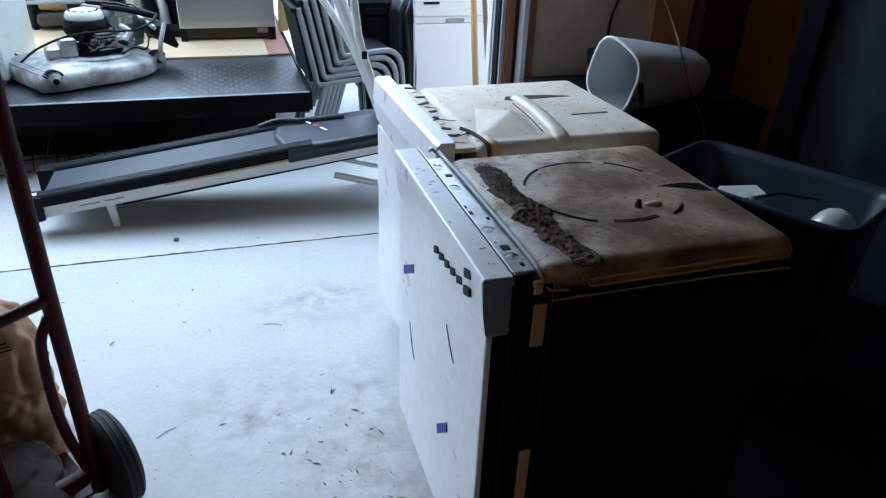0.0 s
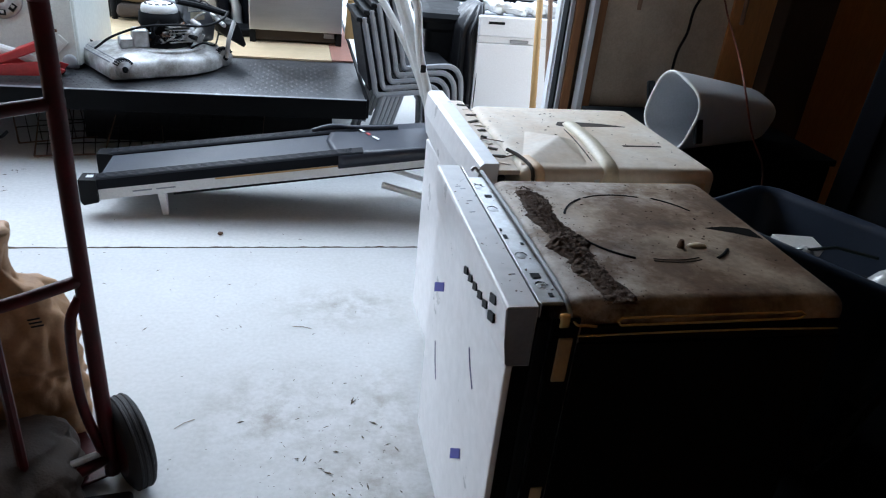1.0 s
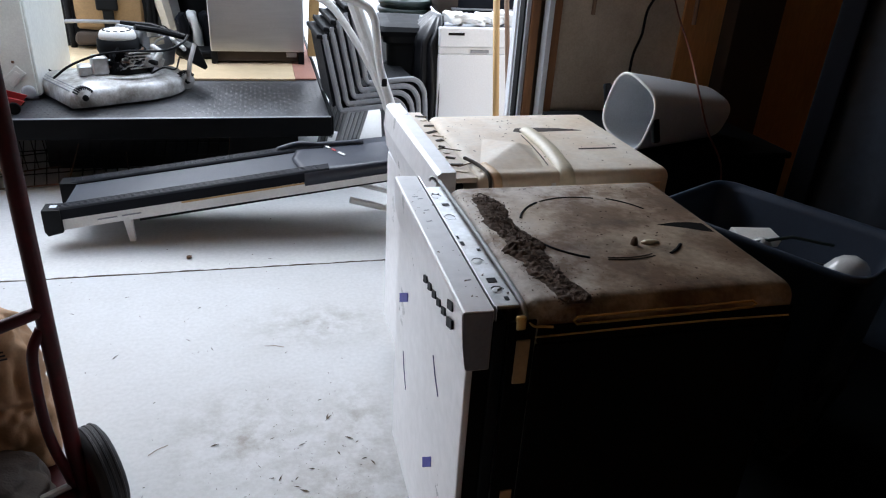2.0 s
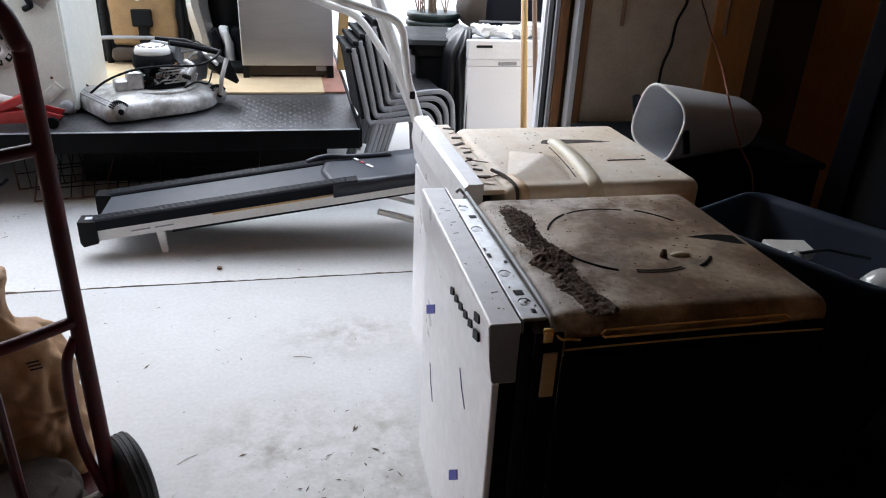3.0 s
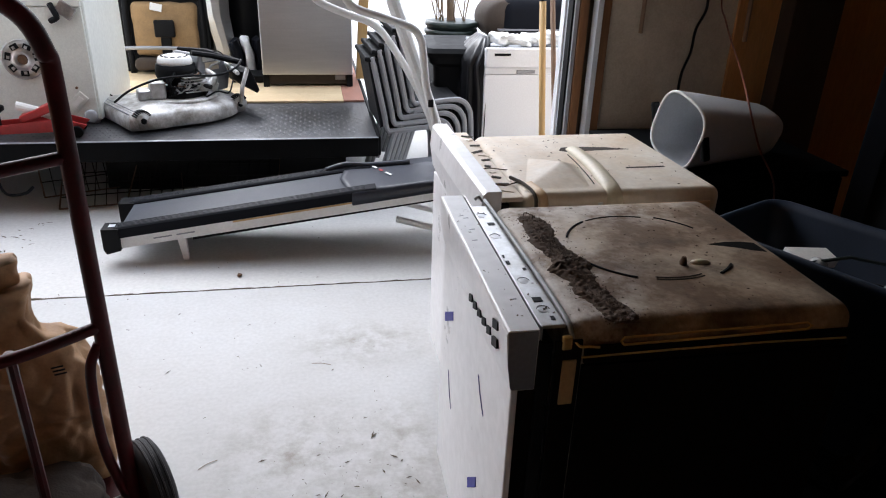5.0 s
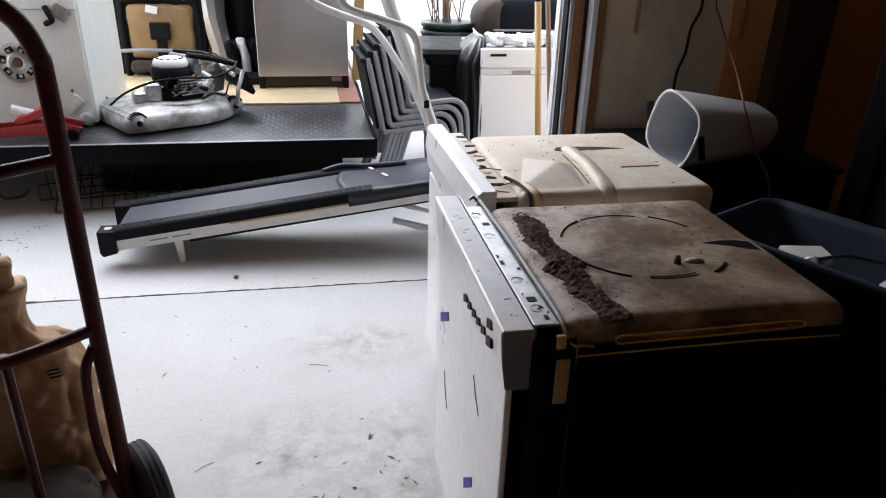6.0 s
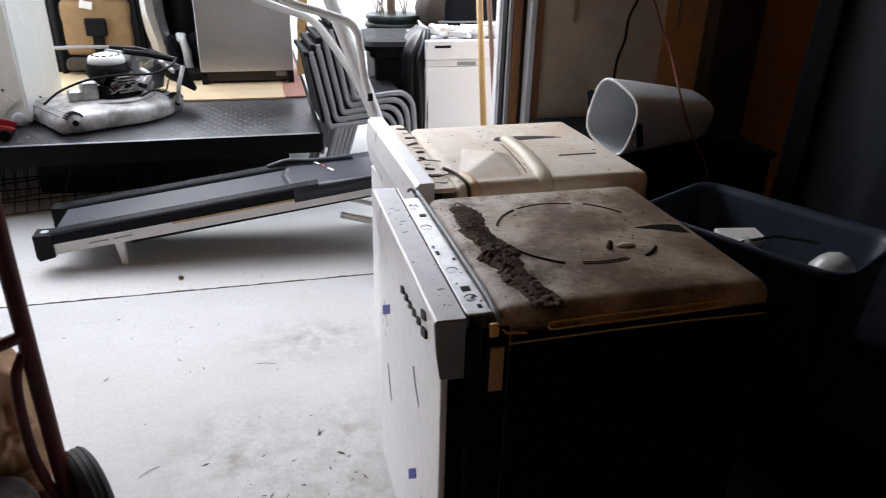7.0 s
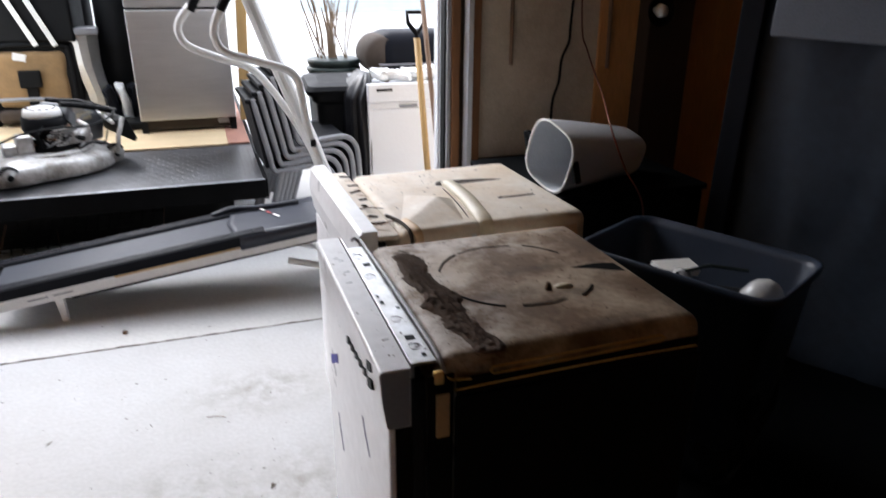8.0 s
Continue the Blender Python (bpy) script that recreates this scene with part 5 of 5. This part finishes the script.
# ---- hand truck and sacks ----
def hand_truck():
    h = thing("hand_truck", (-0.757, 0.556, 0), 31, "maroon painted steel hand truck with black rubber tyres", "hand truck")
    w = -0.36
    for x in (0.0, w):
        part("side_tube", tube([(x, 0.0, 0.05), (x, 0.0, 0.35), (x, 0.0, 0.7), (x, -0.006, 1.12), (x + (w / 2 - x) * 0.04, -0.012, 1.19), (x + (w / 2 - x) * 0.20, -0.02, 1.255), (x + (w / 2 - x) * 0.55, -0.03, 1.30), (w / 2, -0.03, 1.31)], 0.0185, 10, True), MAROON, h, "maroon steel tube", True)
    part("middle_strap", tube([(w / 2, 0.0, 0.60), (w / 2, 0.012, 0.06)], 0.014, 8, flat=0.8), MAROON, h)
    for zz in (0.10, 0.60, 0.985):
        part("cross_bar", tube([(0, 0.0, zz), (w / 2, -0.025, zz + 0.0), (w, 0.0, zz)], 0.014, 8, True), MAROON, h, "", True)
    part("nose_plate", box(w, 0.0, 0.02, 0.22, 0.02, 0.028, 0.002), MAROON, h)
    for x, s in ((0.046, 1), (w - 0.046, -1)):
        part("brace", tube([(-0.012 if s > 0 else w + 0.012, 0.0, 0.56), (-0.04 if s > 0 else w + 0.04, 0.0, 0.49), (-0.045 if s > 0 else w + 0.045, -0.01, 0.30), (-0.015 if s > 0 else w + 0.015, 0.0, 0.12)], 0.012, 8, True), MAROON, h, "", True)
        wheel = part("wheel", moved(lathe([(0.078, 0), (0.10, 0.004), (0.117, 0.012), (0.120, 0.024), (0.120, 0.040), (0.117, 0.052), (0.10, 0.060), (0.078, 0.064)], 36, "x"), Matrix.Translation((x - 0.03, 0.0, 0.122))), RUBBER, h, "black ribbed tyre", True)
        for k in range(3):
            part("rib", moved(lathe([(0.118, 0), (0.122, 0.002), (0.122, 0.006), (0.118, 0.008)], 36, "x"), Matrix.Translation((x - 0.016 + 0.013 * k, 0.0, 0.122))), RUBBER, wheel)
        part("hub", moved(lathe([(0.02, 0), (0.078, 0.004), (0.078, 0.066), (0.02, 0.07)], 24, "x"), Matrix.Translation((x - 0.034, 0.0, 0.122))), MAROON, wheel, "maroon hub")
    part("axle", tube([(0.075, 0.0, 0.122), (w - 0.075, 0.0, 0.122)], 0.009, 8), GALV, h)


def soft_sack(w, d, h, girth, seed, amount, rough=1.0):
    """A filled sack: rounded plan, girth(u) along its height, long folds and a few sharp creases."""
    secs = []
    for k in range(72):
        u = k / 71
        s, shift = girth(u)
        ring = []
        for i in range(120):
            a = 2 * math.pi * i / 120
            cx, cy = math.cos(a), math.sin(a)
            x, y = w * math.copysign(abs(cx) ** 0.6, cx) * s + shift, d * math.copysign(abs(cy) ** 0.6, cy) * s
            p = Vector((x, y, h * u))
            q = Vector((x, y, h * u * 0.55))
            f = abs(noise.noise(q * 7 + Vector((seed, 0, 0)))) - 0.25 + rough * 0.45 * (abs(noise.noise(p * 15 + Vector((0, seed, 0)))) - 0.25) + rough * 0.18 * noise.noise(p * 36)
            ring.append(p + Vector((cx, cy, 0)) * amount * f + Vector((0, 0, amount * 0.35 * noise.noise(p * 9 + Vector((3, seed, 1))))))
        secs.append(ring)
    return loft(secs)


def sacks():
    s = thing("paper_sack", (-1.035, 0.80, 0.0), 12, "crumpled brown paper sack with a rolled top", "sack")

    def bag(u):
        k = min(1.0, max(0.0, (u - 0.60) / 0.26))
        k = k * k * (3 - 2 * k)
        return (0.93 + 0.09 * math.sin(math.pi * min(1.0, u * 1.5))) * (1 - 0.56 * k), -0.025 * k
    body = part("sack_body", soft_sack(0.158, 0.115, 0.60, bag, 5.0, 0.060), PAPER, s, "creased brown paper", True)
    part("rolled_top", moved(soft_sack(0.066, 0.040, 0.085, lambda u: (0.85 + 0.35 * u, 0.0), 9.0, 0.035, 1.6), pose(-0.030, 0, 0.575, 0, -6, 0)), PAPER, s, "crumpled rolled paper mouth", True)
    for k in range(3):
        part("print_bar", moved(box(-0.014, 0.014, -0.0085, -0.005, -0.002, 0.002, 0), pose(0.082, -0.100, 0.388, -24, 10, 25) @ pose(0.003 * k, 0, 0.009 - 0.009 * k)), BLACK, body)
    b = part("feed_sack", soft_sack(0.25, 0.16, 0.19, lambda u: ((0.90 + 0.12 * math.sin(math.pi * min(1, u * 1.3))) * (1 - 0.6 * max(0.0, u - 0.72) / 0.28), 0.0), 1.0, 0.05), BURLAP, None, "", True)
    b.matrix_basis = pose(-1.06, 0.50, 0.0, 0, 0, 10)
    tagged(b, "dusty grey-brown sack lying low behind the hand truck", "sack")


hand_truck()
sacks()


# ---- clutter behind the load ----
def padded_seat():
    c = thing("padded_chair", (-1.30, 4.62, BED + 0.014), 0, "old tan padded chair back with a dark frame and strap", "chair")
    part("back_pad", crumple(box(-0.23, 0.23, 0.0, 0.09, 0.12, 0.50, 0.04, 3), 8, 0.012, 4, 2.0), TAN_FABRIC, c, "tan padded back", True)
    part("seat_pad", crumple(box(-0.23, 0.23, -0.06, 0.09, 0.03, 0.115, 0.03, 3), 8, 0.010, 3, 6.0), BURLAP, c, "worn grey-brown seat pad", True)
    frame_pts = [(-0.26, 0.03, 0.0), (-0.26, 0.03, 0.45), (-0.20, 0.03, 0.53), (0.20, 0.03, 0.53), (0.26, 0.03, 0.45), (0.26, 0.03, 0.0)]
    part("outer_frame", tube(frame_pts, 0.022, 8, True), BLACK, c, "dark frame", True)
    part("strap", box(-0.035, 0.035, -0.03, -0.004, 0.08, 0.36, 0.006), BLACK, c, "black strap")
    part("buckle", box(-0.07, 0.07, -0.045, -0.02, 0.26, 0.38, 0.012), BLACK, c)
    part("arm_tube", tube([(-0.32, -0.16, 0.20), (-0.10, -0.18, 0.21), (0.16, -0.18, 0.20), (0.22, -0.16, 0.14), (0.23, -0.10, 0.02)], 0.013, 8, True), GREY_PAINT, c, "grey-green bent tube", True)
    part("tag", moved(box(-0.04, 0.04, -0.004, 0.0, 0, 0.05, 0), pose(-0.05, -0.012, 0.44, 0, 12, 0)), WHITE_CLOTH, c, "white paper tag")


def dark_clutter():
    s = thing("black_storage_box", (-1.40, 4.66, BED + 0.57), -6, "black box with pale straps stacked behind the chair", "box")
    part("shell", box(-0.35, 0.42, -0.02, 0.40, 0.0, 0.30, 0.02, 3), BLACK, s, "black shell")
    part("lid", box(-0.37, 0.44, -0.04, 0.42, 0.302, 0.34, 0.01), BLACK_STEEL, s)
    for x in (0.18, 0.30):
        part("strap", moved(box(-0.018, 0.018, -0.012, 0.0, 0.0, 0.38, 0.003), pose(x, -0.042, -0.02, 0, -24, 0)), WHITE_STEEL, s, "pale strap")
    part("post_frame", box(-0.34, 0.40, 0.02, 0.36, -0.57, -0.002, 0.01), BLACK, s, "dark stand beneath")
    c = thing("metal_chute", (-0.92, 4.66, BED + 0.014), 4, "tapering silver metal duct standing upright", "duct")
    secs = []
    for z, w, x in ((0.0, 0.075, 0.05), (0.20, 0.07, 0.02), (0.40, 0.085, -0.02), (0.62, 0.10, -0.03), (0.64, 0.10, -0.03)):
        secs.append([(x - w, 0.0, z), (x - w * 0.3, -0.03, z), (x + w * 0.3, -0.03, z), (x + w, 0.0, z), (x + w, 0.10, z), (x - w, 0.10, z)])
    part("duct_body", loft(secs), STAINLESS, c, "dull silver sheet metal")
    part("collar", box(-0.14, 0.08, -0.045, 0.12, 0.60, 0.645, 0.006), GREY_PAINT, c)
    d = thing("black_drum", (-0.735, 4.88, BED + 0.014), 0, "tall black plastic drums behind the refrigerator", "drum", "black drums")
    part("drum_wall", lathe([(0.13, 0), (0.14, 0.02), (0.14, 0.5), (0.145, 0.52), (0.14, 0.54), (0.14, 1.0), (0.13, 1.02), (0.02, 1.02)], 28), BLACK, d, "", True)
    part("drum_rim", moved(lathe([(0.146, 0), (0.15, 0.006), (0.15, 0.018), (0.146, 0.024)], 28), Matrix.Translation((0, 0, 0.99))), BLACK_STEEL, d)
    copy_thing(d, pose(-1.04, 5.04, BED + 0.014))
    copy_thing(d, pose(-1.36, 5.35, BED + 0.014))
    copy_thing(d, pose(-1.70, 5.30, BED + 0.014))
    rnd = random.Random(21)
    for k, mt in enumerate((NAVY, WHITE_CLOTH, NAVY)):
        r = part("folded_cloth", crumple(moved(box(-0.03, 0.03, -0.08, 0.08, 0.0, 0.26, 0.02, 2), pose(0, 0, 0, 0, -14 + 6 * k, 8 * k)), 12, 0.02, 3, k * 2.0), mt, None, "", True)
        r.matrix_basis = pose(-0.77 + 0.055 * k, 4.56 + 0.03 * k, BED + 0.016)
        tagged(r, ("navy blue cloth stuffed upright beside the duct", "white cloth stuffed upright beside the duct", "navy blue cloth stuffed upright beside the duct")[k], "cloth", "cloths by the duct")
    tray = part("black_tray", box(-0.13, 0.17, -0.10, 0.12, 0.0, 0.05, 0.012), BLACK)
    tray.matrix_basis = pose(-0.70, 4.36, BED + 0.016)
    tagged(tray, "shallow black plastic tray lying on the plywood", "tray")
    lum = part("timber_offcut", box(-0.035, 0.035, -0.02, 0.02, 0.0, 1.25, 0.003), STICK)
    lum.matrix_basis = pose(0.075, 4.42, BED + 0.014, 2, 3, 0)
    tagged(lum, "pale yellow timber length standing beside the refrigerator", "timber")


def trolley_jack():
    j = thing("trolley_jack", (-1.66, 2.98, BED), 8, "red trolley jack lying on the trailer deck", "jack")
    for y in (-0.06, 0.06):
        part("side_plate", moved(prism([(-0.26, 0.03), (0.19, 0.03), (0.22, 0.06), (0.10, 0.10), (-0.10, 0.08), (-0.26, 0.07)], 0.008, "y", 0.002), Matrix.Translation((0, y, 0))), RED, j, "red steel side plate")
    part("lift_arm", moved(box(-0.02, 0.20, -0.04, 0.04, 0.0, 0.04, 0.008), pose(-0.06, 0, 0.08, 0, -22, 0)), RED, j, "red lift arm")
    part("ram", tube([(-0.10, 0.0, 0.16), (0.02, 0.0, 0.12), (0.10, 0.0, 0.08)], 0.024, 12), WHITE_STEEL, j, "silver hydraulic ram")
    part("saddle", moved(lathe([(0.03, 0), (0.045, 0.012), (0.045, 0.03), (0.038, 0.032)], 20), Matrix.Translation((-0.20, 0, 0.13))), BLACK_STEEL, j, "black saddle")
    part("saddle_post", tube([(-0.20, 0, 0.06), (-0.20, 0, 0.13)], 0.02, 10), BLACK_STEEL, j)
    for x in (-0.22, 0.17):
        for y in (-0.085, 0.075):
            part("wheel", moved(lathe([(0.028, 0), (0.03, 0.004), (0.03, 0.018), (0.028, 0.022)], 18, "y"), Matrix.Translation((x, y, 0.03))), BLACK_STEEL, j)


def wire_shelf(at, w, d, rx, rz):
    s = thing("wire_shelf", at, rz, "rusty dark wire shelf leaning under the trailer deck", "wire shelf", "wire shelves", (rx, 0))
    part("rim", tube([(0, 0, 0), (w, 0, 0), (w, d, 0), (0, d, 0), (0, 0, 0)], 0.005, 6), RUST, s)
    n = int(w / 0.055)
    for k in range(1, n):
        part("wire", tube([(w * k / n, 0, 0.003), (w * k / n, d, 0.003)], 0.0028, 5), BLACK_STEEL, s)
    for k in range(1, 4):
        part("cross_wire", tube([(0, d * k / 4, -0.003), (w, d * k / 4, -0.003)], 0.0035, 5), BLACK_STEEL, s)


def under_clutter():
    wire_shelf((-1.62, 2.87, 0.012), 0.62, 0.42, 18, 10)
    wire_shelf((-1.30, 2.95, 0.015), 0.80, 0.40, 26, -3)
    wire_shelf((-1.75, 3.06, 0.012), 0.55, 0.40, 40, 22)
    h = part("bent_hook", tube([(-1.86, 2.80, 0.30), (-1.85, 2.79, 0.20), (-1.82, 2.79, 0.13), (-1.74, 2.80, 0.13), (-1.70, 2.81, 0.16)], 0.008, 6, True), BLACK_STEEL)
    tagged(h, "bent black steel hook hanging from the trailer rail", "hook")


padded_seat()
dark_clutter()
trolley_jack()
under_clutter()


# ---- cords and fittings on the wall ----
def hanging(name, pts, r, material, label, category):
    o = part(name, tube(pts, r, 6, True), material, None, "", True)
    tagged(o, label, category)


hanging("black_cable", [(1.46, 2.105, 2.0), (1.458, 2.104, 1.6), (1.440, 2.105, 1.22), (1.437, 2.104, 1.13), (1.405, 2.105, 1.05), (1.398, 2.104, 0.95), (1.372, 2.105, 0.86), (1.368, 2.104, 0.74), (1.37, 2.105, 0.60)], 0.007, BLACK, "black cable hanging down the drywall", "cable")
hanging("extension_cord", [(1.45, 2.10, 2.0), (1.49, 2.098, 1.25), (1.45, 1.95, 1.10), (1.30, 1.55, 0.98), (1.174, 1.270, 0.919), (1.251, 1.265, 0.755), (1.347, 1.260, 0.591), (1.34, 1.24, 0.30), (1.36, 1.22, 0.015)], 0.0038, ORANGE_CORD, "orange extension cord hanging loosely by the wall", "cord")
hanging("wall_strap", [(1.148, 2.119, 1.42), (1.15, 2.117, 1.2), (1.152, 2.119, 1.03)], 0.010, BROWN_STICK, "narrow brown strap hanging on the drywall", "strap")
hanging("wall_strap", [(1.640, 2.105, 1.45), (1.645, 2.104, 1.2), (1.652, 2.105, 1.00)], 0.011, BROWN_STICK, "brown strap hanging on the plywood", "strap")
lamp = thing("work_lamp", (1.80, 2.0, 1.27), 0, "unlit clamp work lamp on the dark post", "lamp")
part("reflector", moved(lathe([(0.015, 0.0), (0.03, 0.02), (0.065, 0.06), (0.07, 0.07), (0.066, 0.07), (0.03, 0.03), (0.012, 0.02)], 24, "y"), pose(0, 0, 0, 0, 0, 180)), BLACK_STEEL, lamp, "black reflector", True)
part("lamp_bulb", moved(lathe([(0.012, 0.0), (0.016, 0.02), (0.03, 0.05), (0.026, 0.075), (0.004, 0.084)], 20, "y"), pose(0, -0.01, 0, 0, 0, 180)), WHITE_STEEL, lamp, "unlit white bulb", True)
part("clamp_arm", tube([(0, 0.0, 0), (0.03, 0.03, 0.02), (0.075, 0.045, 0.02)], 0.008, 6), BLACK_STEEL, lamp)


# ---- litter on the floor ----
rnd = random.Random(17)
bm = bmesh.new()
for k in range(420):
    if k < 260:
        x, y = rnd.gauss(-0.20, 0.16), rnd.gauss(0.50, 0.30)
    else:
        x, y = rnd.uniform(-2.0, 0.0), rnd.uniform(0.2, 2.6)
    if x > -0.03 or x < -2.2:
        continue
    s = 0.001 + 0.0055 * rnd.random() ** 5
    if k % 12 == 0:
        x, y, s = rnd.uniform(-2.0, -1.62), rnd.uniform(2.25, 2.72), rnd.uniform(0.004, 0.011)
    m = pose(x, y, 0.0015, rnd.uniform(-12, 12), rnd.uniform(-12, 12), rnd.uniform(0, 180))
    l = s * rnd.uniform(1.2, 3.2)
    vs = [bm.verts.new(m @ Vector(c)) for c in ((-l, 0, 0), (-l * 0.2, -s * 0.55, 0.0012), (l, 0, 0.0005), (0, s * 0.5, 0.0016), (0, 0, 0.003))]
    for i in range(4):
        bm.faces.new((vs[i], vs[(i + 1) % 4], vs[4]))
litter = part("leaf_litter", bm, LEAF)
tagged(litter, "scattered crumbs and bits of dry leaf on the concrete", "litter", "", "stuff")
for x, y, l, a in ((-0.29, 1.25, 0.033, -14), (-0.62, 0.775, 0.03, 35)):
    st = part("dry_stalk", tube([(-l, 0, 0.002), (0, 0.004, 0.003), (l, 0, 0.002)], 0.0010, 5), TWIG)
    st.matrix_basis = pose(x, y, 0, 0, 0, a)
    tagged(st, "thin dry stalk lying on the concrete floor", "stalk", "dry stalks")
peb = part("pebble", crumple(moved(lathe([(0.004, 0), (0.012, 0.004), (0.011, 0.010), (0.003, 0.013)], 12), Matrix.Translation((0, 0, 0))), 60, 0.003, 0), RUST)
peb.matrix_basis = pose(-0.63, 1.99, 0.0)
tagged(peb, "small dark pebble on the drive near the joint", "pebble")


# ---- pale house across the drive ----
house = thing("neighbour_house", (9.0, 24.0, 0), 0, "pale blue clapboard house across the drive, washed out by daylight", "house")
part("wall", box(-6.0, 6.0, 0.0, 6.0, 0.0, 3.2, 0), SIDING, house, "pale blue siding")
part("roof", prism([(-6.4, 3.2), (6.4, 3.2), (0.0, 5.6)], 6.6, "y"), GREY_PAINT, house, "grey roof")
board_me = None
for k in range(16):
    bd = part("clapboard", box(-6.0, 6.0, -0.03, -0.002, 0.2 * k, 0.2 * k + 0.185, 0), SIDING, house) if board_me is None else new("clapboard", board_me)
    if board_me is None:
        board_me = bd.data
    else:
        bd.parent = house
        bd.location = (0, 0, 0.2 * k)


# ---- black charger on the floor by the hand truck ----
ch = thing("battery_charger", (-0.781, 0.461, 0), 6, "black battery charger with pale print lying on the floor", "charger")
part("case", box(-0.09, 0.09, -0.10, 0.0, 0.0, 0.075, 0.012, 3), BLACK, ch, "black case")
for k in range(4):
    part("print_bar", box(-0.055 + 0.03 * k, -0.035 + 0.03 * k, -0.05, -0.04, 0.0752, 0.0765, 0), WHITE_STEEL, ch, "pale print bar")
part("lead", tube([(-0.09, -0.03, 0.04), (-0.14, -0.02, 0.02), (-0.20, -0.05, 0.006), (-0.24, -0.01, 0.006)], 0.005, 6, True), BLACK, ch, "black lead", True)
